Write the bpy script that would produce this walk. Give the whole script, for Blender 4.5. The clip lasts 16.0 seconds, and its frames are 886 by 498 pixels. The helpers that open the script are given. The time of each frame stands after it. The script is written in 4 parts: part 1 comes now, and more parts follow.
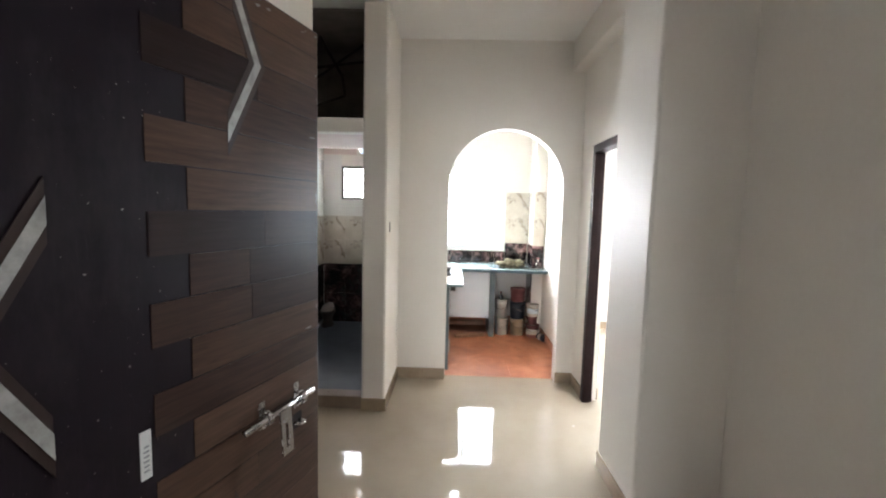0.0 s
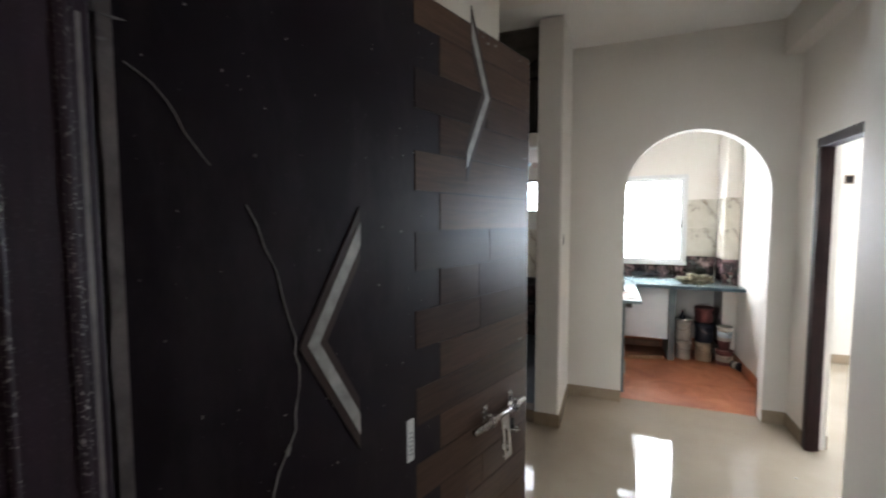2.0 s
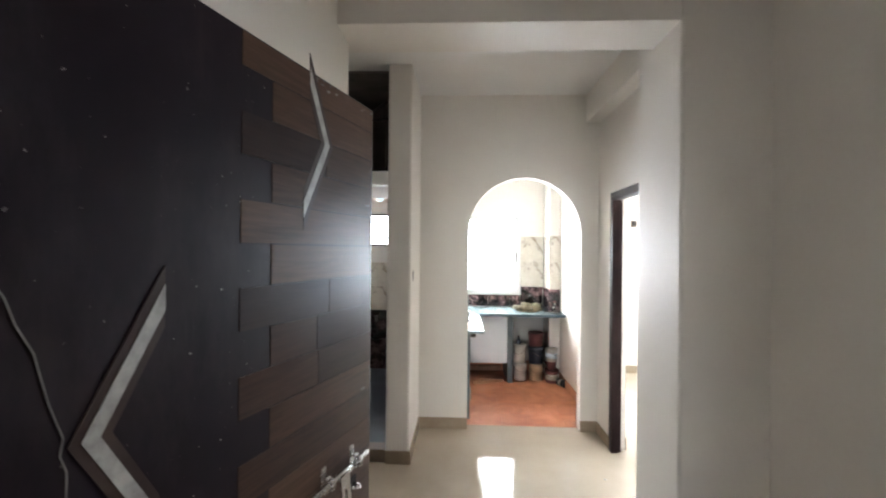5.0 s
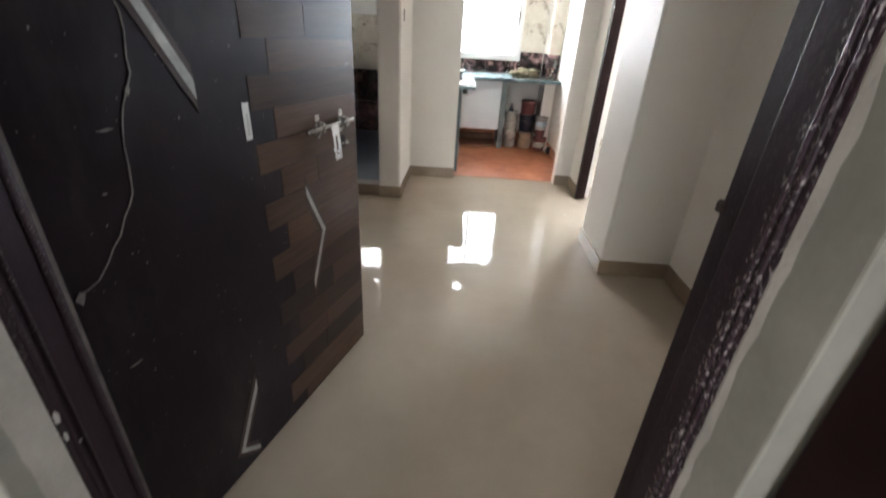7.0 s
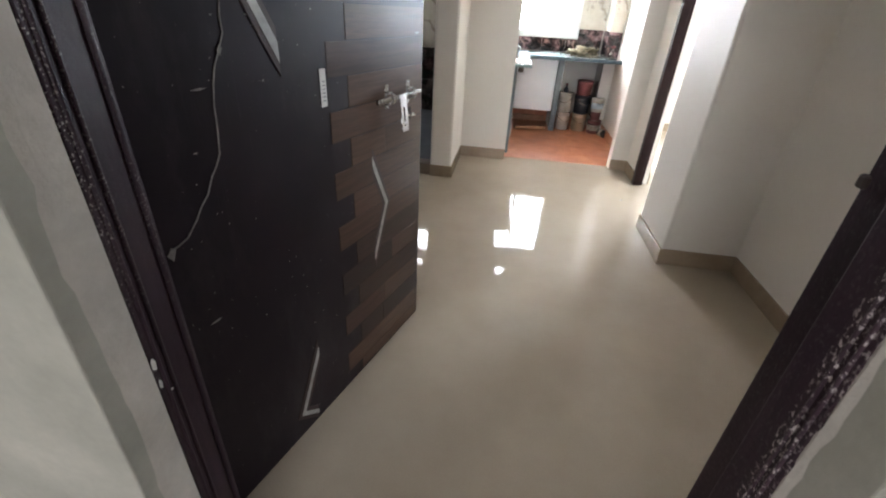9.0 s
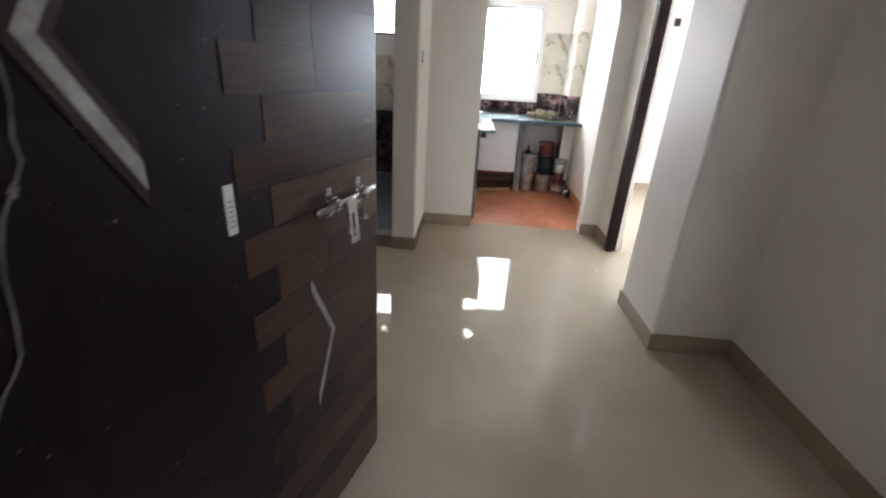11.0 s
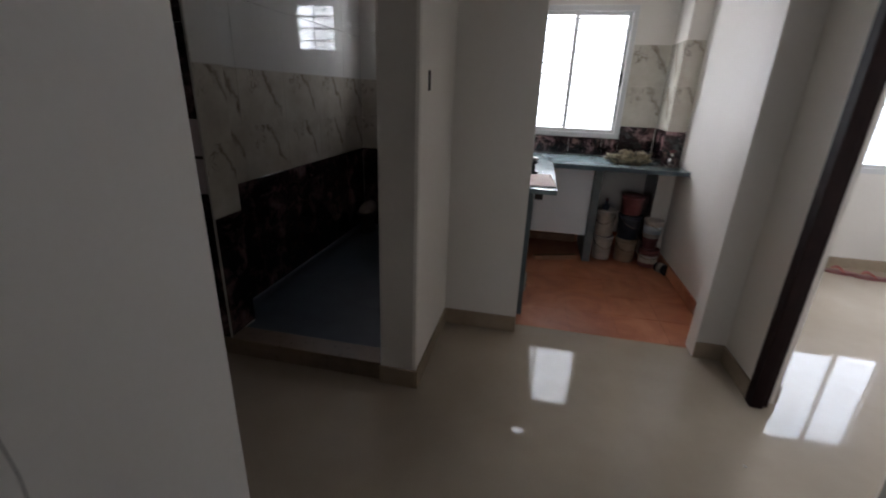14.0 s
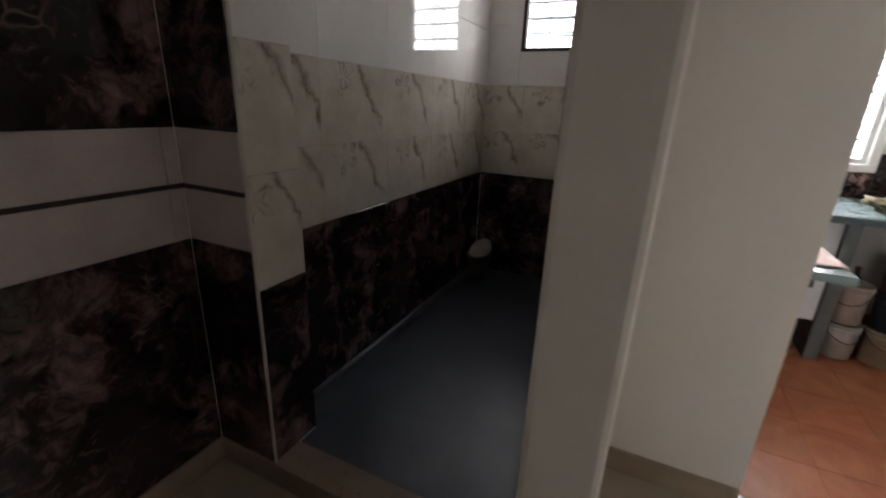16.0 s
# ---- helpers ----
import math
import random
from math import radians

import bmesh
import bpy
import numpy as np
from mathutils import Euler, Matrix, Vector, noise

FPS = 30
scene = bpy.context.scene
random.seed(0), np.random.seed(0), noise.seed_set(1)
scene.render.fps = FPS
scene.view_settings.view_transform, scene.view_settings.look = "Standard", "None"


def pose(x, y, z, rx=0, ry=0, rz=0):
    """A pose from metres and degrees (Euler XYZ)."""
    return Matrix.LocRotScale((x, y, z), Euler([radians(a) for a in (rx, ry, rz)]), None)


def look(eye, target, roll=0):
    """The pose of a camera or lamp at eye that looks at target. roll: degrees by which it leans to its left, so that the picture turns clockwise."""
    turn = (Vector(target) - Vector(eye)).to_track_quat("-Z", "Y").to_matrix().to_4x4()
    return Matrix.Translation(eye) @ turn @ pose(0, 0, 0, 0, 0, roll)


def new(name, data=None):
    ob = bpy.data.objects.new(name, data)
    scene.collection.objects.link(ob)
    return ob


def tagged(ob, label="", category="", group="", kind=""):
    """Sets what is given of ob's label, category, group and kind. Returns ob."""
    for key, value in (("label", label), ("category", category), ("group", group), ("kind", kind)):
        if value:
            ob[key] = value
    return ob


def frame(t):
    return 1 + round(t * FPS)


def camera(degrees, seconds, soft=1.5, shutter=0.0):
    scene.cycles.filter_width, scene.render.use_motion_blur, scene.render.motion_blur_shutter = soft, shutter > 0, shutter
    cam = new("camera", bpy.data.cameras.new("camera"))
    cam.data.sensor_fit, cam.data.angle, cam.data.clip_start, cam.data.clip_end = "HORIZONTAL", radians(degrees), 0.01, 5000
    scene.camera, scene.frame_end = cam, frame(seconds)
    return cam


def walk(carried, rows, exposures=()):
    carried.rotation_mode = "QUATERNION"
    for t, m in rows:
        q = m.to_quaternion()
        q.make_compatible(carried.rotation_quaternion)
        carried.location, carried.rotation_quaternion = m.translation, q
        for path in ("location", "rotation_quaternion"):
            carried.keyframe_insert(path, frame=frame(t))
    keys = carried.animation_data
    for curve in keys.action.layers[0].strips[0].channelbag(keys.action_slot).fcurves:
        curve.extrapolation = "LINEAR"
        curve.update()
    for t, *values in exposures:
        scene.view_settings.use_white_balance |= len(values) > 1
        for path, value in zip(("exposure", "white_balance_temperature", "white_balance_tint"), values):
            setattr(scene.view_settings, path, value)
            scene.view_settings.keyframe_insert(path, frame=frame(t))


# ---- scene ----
cam = camera(92.0, 16.0, 2.0, 0.5)
KITCHEN_W, BATH_W, BEDROOM_W, BEDFILL_W, LOBBY_W = 275, 62, 410, 50, 46
EXPOSURES = [(0.0, 1.35, 6360, 9), (1.0, 1.35, 6360, 9), (2.0, 0.65, 6260, 8), (2.5, 0.5, 6260, 8), (3.0, 0.45, 6260, 8), (5.5, 1.35, 6360, 9), (7.5, 1.15, 6410, 10), (8.0, 1.4, 6360, 11), (10.5, 0.95, 6360, 9), (12.0, 0.5, 6260, 10),
             (13.0, -0.15, 6260, 11), (13.5, -0.65, 6210, 11), (14.0, -1.1, 6260, 14), (14.5, -1.05, 6410, 16), (15.0, -0.7, 6410, 15), (15.5, -0.55, 6510, 15), (16.0, 0.0, 6710, 14)]
PATH = [
    (0, (0.077, 0.668, 1.564), (0.02, 2.659, 1.385), 1.4),
    (0.5, (0.067, 0.672, 1.575), (0.009, 2.665, 1.412), 1.1),
    (1, (0.044, 0.666, 1.574), (-0.084, 2.656, 1.421), 0.5),
    (1.5, (-0.019, 0.628, 1.58), (-0.458, 2.575, 1.442), -0.2),
    (2, (-0.091, 0.596, 1.574), (-0.825, 2.452, 1.443), -0.1),
    (2.5, (-0.115, 0.59, 1.577), (-0.95, 2.403, 1.446), -0.1),
    (3, (-0.1, 0.613, 1.648), (-0.891, 2.449, 1.722), 0.0),
    (5.5, (-0.018, 0.617, 1.611), (-0.031, 2.616, 1.554), 1.1),
    (6, (0.037, 0.49, 1.502), (0.015, 2.443, 1.074), 1.6),
    (6.5, (0.058, 0.376, 1.415), (0.007, 2.253, 0.727), 2.1),
    (7, (0.069, 0.3, 1.33), (0.018, 2.082, 0.424), 3.4),
    (7.5, (0.057, 0.261, 1.283), (-0.046, 1.993, 0.288), 4.3),
    (8, (0.023, 0.261, 1.273), (-0.166, 1.971, 0.252), 4.3),
    (10.5, (-0.051, 0.551, 1.338), (-0.270, 2.351, 0.507), 2.8),
    (11, (-0.072, 0.698, 1.351), (-0.150, 2.535, 0.580), 3.5),
    (11.5, (-0.034, 0.905, 1.376), (-0.043, 2.769, 0.665), 2.1),
    (12, (-0.012, 1.139, 1.388), (-0.017, 3.011, 0.699), 0.5),
    (12.5, (-0.008, 1.370, 1.392), (0.004, 3.242, 0.701), 0.4),
    (13, (-0.068, 1.645, 1.411), (-0.035, 3.513, 0.697), 1.1),
    (13.5, (0.027, 1.919, 1.402), (-0.146, 3.787, 0.709), 0.1),
    (14, (0.024, 2.160, 1.384), (-0.355, 3.999, 0.694), 2.2),
    (14.5, (-0.070, 2.401, 1.361), (-0.537, 4.223, 0.682), 4.1),
    (15, (-0.239, 2.631, 1.368), (-0.808, 4.423, 0.686), 4.9),
    (15.5, (-0.348, 2.818, 1.31), (-1.049, 4.576, 0.665), 3.0),
    (16, (-0.463, 3.047, 1.321), (-1.270, 4.762, 0.682), 2.3),
]
walk(cam, [(t, look(eye, target, roll)) for t, eye, target, roll in PATH], EXPOSURES)

# ---- world and daylight ----
world = bpy.data.worlds.new("sky")
scene.world = world
world.use_nodes = True
wn = world.node_tree.nodes
sky = wn.new("ShaderNodeTexSky")
sky.sky_type, sky.sun_disc = "NISHITA", False
sky.sun_elevation, sky.sun_rotation = radians(50), radians(120)
world.node_tree.links.new(sky.outputs[0], wn["Background"].inputs[0])
wn["Background"].inputs[1].default_value = 0.1


def daylight(name, m, width, height, watts, tint=(0.955, 0.965, 1.02)):
    """The sky's light, standing just outside an opening."""
    lamp = bpy.data.lights.new(name, "AREA")
    lamp.shape, lamp.size, lamp.size_y, lamp.energy, lamp.color = "RECTANGLE", width, height, watts, tint
    ob = new(name, lamp)
    ob.matrix_world = m
    return ob


daylight("kitchen_daylight", pose(0.28, 7.0, 2.1, -90, 0, 0), 1.9, 2.5, KITCHEN_W)
daylight("bath_daylight", pose(-1.15, 6.6, 2.12, -90, 0, 0), 0.9, 1.45, BATH_W)
daylight("bedroom_daylight", pose(3.09, 7.0, 1.5, -90, 0, 0), 1.5, 1.7, BEDROOM_W, (0.90, 0.965, 1.08))
# fill lamp behind an added side opening, brightens the end of the passage wall
daylight("bedroom_side_daylight", pose(4.75, 5.75, 1.5, 0, 90, 0), 1.4, 1.4, BEDFILL_W, (0.90, 0.965, 1.08))
# fill lamp behind the camera, placed to brighten the entry and the door
daylight("stairwell_daylight", pose(-0.9, -4.3, 1.7, 90, 0, 0), 2.0, 1.8, LOBBY_W)


# ---- materials ----
def material(name, rough=0.5, metal=0.0, ior=1.5):
    m = bpy.data.materials.new(name)
    m.use_nodes = True
    b = m.node_tree.nodes["Principled BSDF"]
    b.inputs["Roughness"].default_value, b.inputs["Metallic"].default_value, b.inputs["IOR"].default_value = rough, metal, ior
    return m, m.node_tree.nodes, m.node_tree.links, b


def coords(n, l, space="object", scale=(1, 1, 1)):
    """Coordinates in metres: 'object' follows each piece, 'world' runs across all of them."""
    if space == "world":
        g = n.new("ShaderNodeNewGeometry").outputs["Position"]
    else:
        g = n.new("ShaderNodeTexCoord").outputs["Object"]
    mp = n.new("ShaderNodeMapping")
    mp.inputs["Scale"].default_value = scale
    l.new(g, mp.inputs[0])
    return mp.outputs[0]


def noise_tex(n, l, vec, scale, detail=4, rough=0.6, distort=0.0):
    t = n.new("ShaderNodeTexNoise")
    t.inputs["Scale"].default_value, t.inputs["Detail"].default_value = scale, detail
    t.inputs["Roughness"].default_value, t.inputs["Distortion"].default_value = rough, distort
    l.new(vec, t.inputs["Vector"])
    return t.outputs[0]


def ramp(n, l, fac, *stops):
    r = n.new("ShaderNodeValToRGB")
    e = r.color_ramp.elements
    while len(e) < len(stops):
        e.new(0.5)
    for k, (p, c) in enumerate(stops):
        e[k].position = p
        e[k].color = (*c, 1) if isinstance(c, tuple) else (c, c, c, 1)
    l.new(fac, r.inputs[0])
    return r.outputs[0]


def mix(n, l, fac, a, b, how="MIX"):
    x = n.new("ShaderNodeMix")
    x.data_type, x.blend_type = "RGBA", how
    for sock, val in ((0, fac), (6, a), (7, b)):
        if isinstance(val, (int, float)):
            x.inputs[sock].default_value = val if sock == 0 else (val, val, val, 1)
        elif isinstance(val, tuple):
            x.inputs[sock].default_value = (*val, 1)
        else:
            l.new(val, x.inputs[sock])
    return x.outputs[2]


def calc(n, l, op, a, b=0.0):
    x = n.new("ShaderNodeMath")
    x.operation = op
    for k, v in enumerate((a, b)):
        if isinstance(v, (int, float)):
            x.inputs[k].default_value = v
        else:
            l.new(v, x.inputs[k])
    return x.outputs[0]


def bump(n, l, b, height, strength=0.2, dist=0.002):
    x = n.new("ShaderNodeBump")
    x.inputs["Strength"].default_value, x.inputs["Distance"].default_value = strength, dist
    l.new(height, x.inputs["Height"])
    l.new(x.outputs[0], b.inputs["Normal"])


def mottled(name, c1, c2, scale=3.0, fine=60.0, rough=0.5, rough_var=0.15, relief=0.15, metal=0.0, space="world", vary=0.0):
    """Two tones in clouds, fine grain, uneven gloss and slight relief."""
    m, n, l, b = material(name, rough, metal)
    v = coords(n, l, space)
    big, small = noise_tex(n, l, v, scale), noise_tex(n, l, v, fine, 5)
    c = ramp(n, l, big, (0.3, c1), (0.7, c2))
    c = mix(n, l, 0.12, c, ramp(n, l, small, (0.3, 0.35), (0.7, 0.65)), "OVERLAY")
    if vary:
        rnd = n.new("ShaderNodeObjectInfo").outputs["Random"]
        c = mix(n, l, vary, c, ramp(n, l, rnd, (0.0, 0.15), (1.0, 0.85)), "OVERLAY")
    l.new(c, b.inputs["Base Color"])
    r = n.new("ShaderNodeMapRange")
    r.inputs[3].default_value, r.inputs[4].default_value = max(0.02, rough - rough_var), min(1, rough + rough_var)
    l.new(noise_tex(n, l, v, scale * 4, 3), r.inputs[0])
    l.new(r.outputs[0], b.inputs["Roughness"])
    if relief:
        bump(n, l, b, small, relief)
    return m


WALL = mottled("wall_paint", (0.75, 0.71, 0.65), (0.785, 0.75, 0.692), 1.3, 45, 0.55, 0.08, 0.10)
CEIL = mottled("ceiling_paint", (0.76, 0.75, 0.72), (0.80, 0.79, 0.76), 1.5, 50, 0.7, 0.05, 0.10)
PLASTER = mottled("rough_plaster", (0.46, 0.43, 0.38), (0.62, 0.58, 0.52), 9, 120, 0.85, 0.1, 0.6)
OLDPAINT = mottled("greenish_grey_plaster", (0.32, 0.315, 0.265), (0.46, 0.445, 0.38), 4.5, 70, 0.8, 0.08, 0.35)
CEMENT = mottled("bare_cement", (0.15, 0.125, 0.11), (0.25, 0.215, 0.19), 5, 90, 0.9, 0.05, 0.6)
FLOOR = mottled("polished_ivory_tile", (0.385, 0.322, 0.248), (0.445, 0.375, 0.292), 2.2, 160, 0.05, 0.015, 0.0)
# skirting tile darkened to brown: the shade at bath and recess is in the colour
SHADESKIRT = mottled("shade_darkened_skirting", (0.165, 0.118, 0.086), (0.225, 0.165, 0.122), 7, 120, 0.3, 0.08, 0.08)
SKIRT = mottled("beige_skirting_tile", (0.30, 0.232, 0.162), (0.37, 0.292, 0.21), 7, 120, 0.22, 0.08, 0.05)


def cloudy_tile(name, c0, c1, c2, rough):
    """Matt tile in soft, swirling clouds of three tones."""
    m, n, l, b = material(name, rough)
    v = coords(n, l, "world")
    c = ramp(n, l, noise_tex(n, l, v, 3.2, 5, 0.55, 1.2), (0.32, c0), (0.5, c1), (0.68, c2))
    c = mix(n, l, ramp(n, l, noise_tex(n, l, v, 11, 3, 0.5, 0.6), (0.4, 0.0), (0.7, 0.35)), c, c1)
    rnd = n.new("ShaderNodeObjectInfo").outputs["Random"]
    c = mix(n, l, 0.07, c, ramp(n, l, rnd, (0.0, 0.2), (1.0, 0.8)), "OVERLAY")
    l.new(c, b.inputs["Base Color"])
    r = n.new("ShaderNodeMapRange")
    r.inputs[3].default_value, r.inputs[4].default_value = rough - 0.06, rough + 0.06
    l.new(noise_tex(n, l, v, 6, 3), r.inputs[0])
    l.new(r.outputs[0], b.inputs["Roughness"])
    return m


TERRA = cloudy_tile("terracotta_tile", (0.37, 0.12, 0.058), (0.49, 0.18, 0.088), (0.59, 0.255, 0.14), 0.34)
GROUT = mottled("terracotta_grout", (0.34, 0.125, 0.065), (0.42, 0.18, 0.10), 14, 150, 0.9, 0.05, 0.3)
BATHFLOOR = cloudy_tile("slate_blue_floor", (0.040, 0.050, 0.066), (0.052, 0.065, 0.083), (0.068, 0.082, 0.102), 0.36)
WHITETILE = mottled("plain_white_tile", (0.74, 0.74, 0.70), (0.78, 0.78, 0.745), 2, 90, 0.04, 0.015, 0.0, vary=0.06)
IVORYTILE = mottled("ivory_band_tile", (0.40, 0.335, 0.325), (0.47, 0.40, 0.385), 6, 120, 0.2, 0.06, 0.05)
STONE = mottled("dark_grey_stone", (0.085, 0.105, 0.11), (0.15, 0.175, 0.18), 6, 110, 0.35, 0.15, 0.2)
COUNTER = mottled("polished_green_grey_stone", (0.17, 0.235, 0.24), (0.25, 0.32, 0.325), 8, 160, 0.18, 0.1, 0.05)
PALEPANEL = mottled("pale_blue_white_board", (0.70, 0.745, 0.77), (0.77, 0.80, 0.82), 3, 70, 0.4, 0.1, 0.05)
EDGESTONE = mottled("dark_blue_grey_stone", (0.035, 0.06, 0.075), (0.06, 0.09, 0.105), 8, 120, 0.3, 0.1, 0.05)
ALU = mottled("white_coated_aluminium", (0.66, 0.66, 0.65), (0.72, 0.72, 0.71), 5, 100, 0.35, 0.08, 0.03)
BARPAINT = mottled("painted_iron", (0.20, 0.19, 0.18), (0.28, 0.27, 0.26), 12, 130, 0.5, 0.1, 0.1)
RUST = mottled("rusty_iron", (0.018, 0.013, 0.011), (0.05, 0.032, 0.024), 15, 140, 0.8, 0.1, 0.4)
CHROME = mottled("steel", (0.45, 0.43, 0.41), (0.58, 0.56, 0.53), 20, 200, 0.25, 0.1, 0.04, 1.0)


def dusty_laminate():
    """Black-brown laminate with fine pale specks and faint smears of dust."""
    m, n, l, b = material("black_brown_laminate", 0.38, 0.0, 1.30)
    v = coords(n, l, "object")
    c = ramp(n, l, noise_tex(n, l, v, 4), (0.3, (0.0085, 0.0048, 0.0080)), (0.7, (0.0150, 0.0092, 0.0138)))
    dust = ramp(n, l, noise_tex(n, l, coords(n, l, "object", (1.0, 1.0, 0.35)), 5.0, 6, 0.7), (0.50, 0.0), (0.80, 1.0))
    c = mix(n, l, calc(n, l, "MULTIPLY", dust, 0.17), c, (0.16, 0.14, 0.135))
    hair = ramp(n, l, noise_tex(n, l, coords(n, l, "object", (90, 1, 2.5)), 2.0, 5, 0.7, 0.8), (0.60, 0.0), (0.72, 1.0))
    worn = ramp(n, l, noise_tex(n, l, v, 2.3, 3), (0.45, 0.0), (0.65, 1.0))
    c = mix(n, l, calc(n, l, "MULTIPLY", calc(n, l, "MULTIPLY", hair, worn), 0.10), c, (0.20, 0.18, 0.18))
    specks = ramp(n, l, noise_tex(n, l, v, 95, 2, 0.5), (0.715, 0.0), (0.75, 1.0))
    c = mix(n, l, calc(n, l, "MULTIPLY", specks, 0.7), c, (0.40, 0.37, 0.35))
    l.new(c, b.inputs["Base Color"])
    r = n.new("ShaderNodeMapRange")
    r.inputs[3].default_value, r.inputs[4].default_value = 0.26, 0.50
    l.new(noise_tex(n, l, v, 7, 5), r.inputs[0])
    l.new(r.outputs[0], b.inputs["Roughness"])
    bump(n, l, b, noise_tex(n, l, v, 200, 3), 0.1)
    return m


LAMINATE = dusty_laminate()
BUTT = mottled("raw_board_edge", (0.12, 0.10, 0.095), (0.25, 0.215, 0.20), 20, 150, 0.8, 0.1, 0.4)
INLAY = mottled("grey_inlay", (0.24, 0.23, 0.21), (0.47, 0.46, 0.43), 26, 120, 0.45, 0.1, 0.25)
INLAYWOOD = mottled("inlay_border_wood", (0.024, 0.012, 0.010), (0.042, 0.022, 0.017), 12, 130, 0.4, 0.1, 0.2)
CHALK = mottled("pale_scuff", (0.10, 0.092, 0.088), (0.31, 0.29, 0.27), 25, 200, 0.85, 0.05, 0.3)
BLACKPOLY = mottled("black_polythene", (0.012, 0.012, 0.014), (0.03, 0.03, 0.033), 14, 40, 0.28, 0.12, 0.9)
DARKHOLE = mottled("dark_cavity", (0.02, 0.016, 0.014), (0.04, 0.03, 0.026), 20, 100, 0.9, 0.05, 0.3)
COPPER = mottled("copper_wire", (0.55, 0.25, 0.12), (0.75, 0.38, 0.22), 30, 100, 0.4, 0.1, 0.0)
WHITEPLASTIC = mottled("dusty_white_plastic", (0.36, 0.33, 0.285), (0.52, 0.49, 0.44), 9, 90, 0.5, 0.12, 0.15)
BEIGEPLASTIC = mottled("dusty_beige_plastic", (0.30, 0.225, 0.155), (0.42, 0.33, 0.24), 9, 90, 0.55, 0.12, 0.15)
NAVYPLASTIC = mottled("navy_plastic", (0.012, 0.016, 0.028), (0.03, 0.035, 0.05), 9, 90, 0.4, 0.12, 0.1)
REDPLASTIC = mottled("faded_red_plastic", (0.24, 0.05, 0.04), (0.36, 0.09, 0.07), 9, 90, 0.5, 0.12, 0.1)
MAROON = mottled("maroon_plastic", (0.13, 0.04, 0.04), (0.22, 0.08, 0.075), 9, 90, 0.5, 0.12, 0.1)
BLUEPLASTIC = mottled("pale_blue_plastic", (0.40, 0.52, 0.58), (0.55, 0.64, 0.68), 9, 90, 0.5, 0.12, 0.1)
TIMBER = mottled("scrap_timber", (0.24, 0.13, 0.075), (0.36, 0.21, 0.13), 10, 60, 0.75, 0.1, 0.4)
CLOTH = mottled("dusty_rag", (0.030, 0.027, 0.018), (0.34, 0.29, 0.19), 24, 150, 0.95, 0.03, 0.8)
PAPER = mottled("pinkish_paper", (0.60, 0.46, 0.42), (0.72, 0.60, 0.56), 12, 90, 0.8, 0.05, 0.3)
# ceramic darkened in colour to imitate the bath's dim light
DIMCERAMIC = mottled("shade_dimmed_ceramic", (0.22, 0.185, 0.165), (0.34, 0.29, 0.26), 9, 80, 0.5, 0.1, 0.1)
FAINT = mottled("faint_grey_smear", (0.50, 0.475, 0.44), (0.68, 0.65, 0.61), 14, 90, 0.7, 0.05, 0.15)
SMUDGE = mottled("grey_cement_smudge", (0.15, 0.13, 0.115), (0.33, 0.30, 0.27), 18, 120, 0.9, 0.05, 0.6)
LABEL = mottled("white_label", (0.66, 0.65, 0.62), (0.75, 0.74, 0.71), 14, 90, 0.6, 0.05, 0.05)
INK = mottled("grey_print", (0.25, 0.25, 0.25), (0.33, 0.33, 0.33), 20, 90, 0.7, 0.05, 0.0)
LIME = mottled("pinkish_limewash", (0.66, 0.54, 0.50), (0.74, 0.63, 0.585), 4, 60, 0.8, 0.05, 0.2)


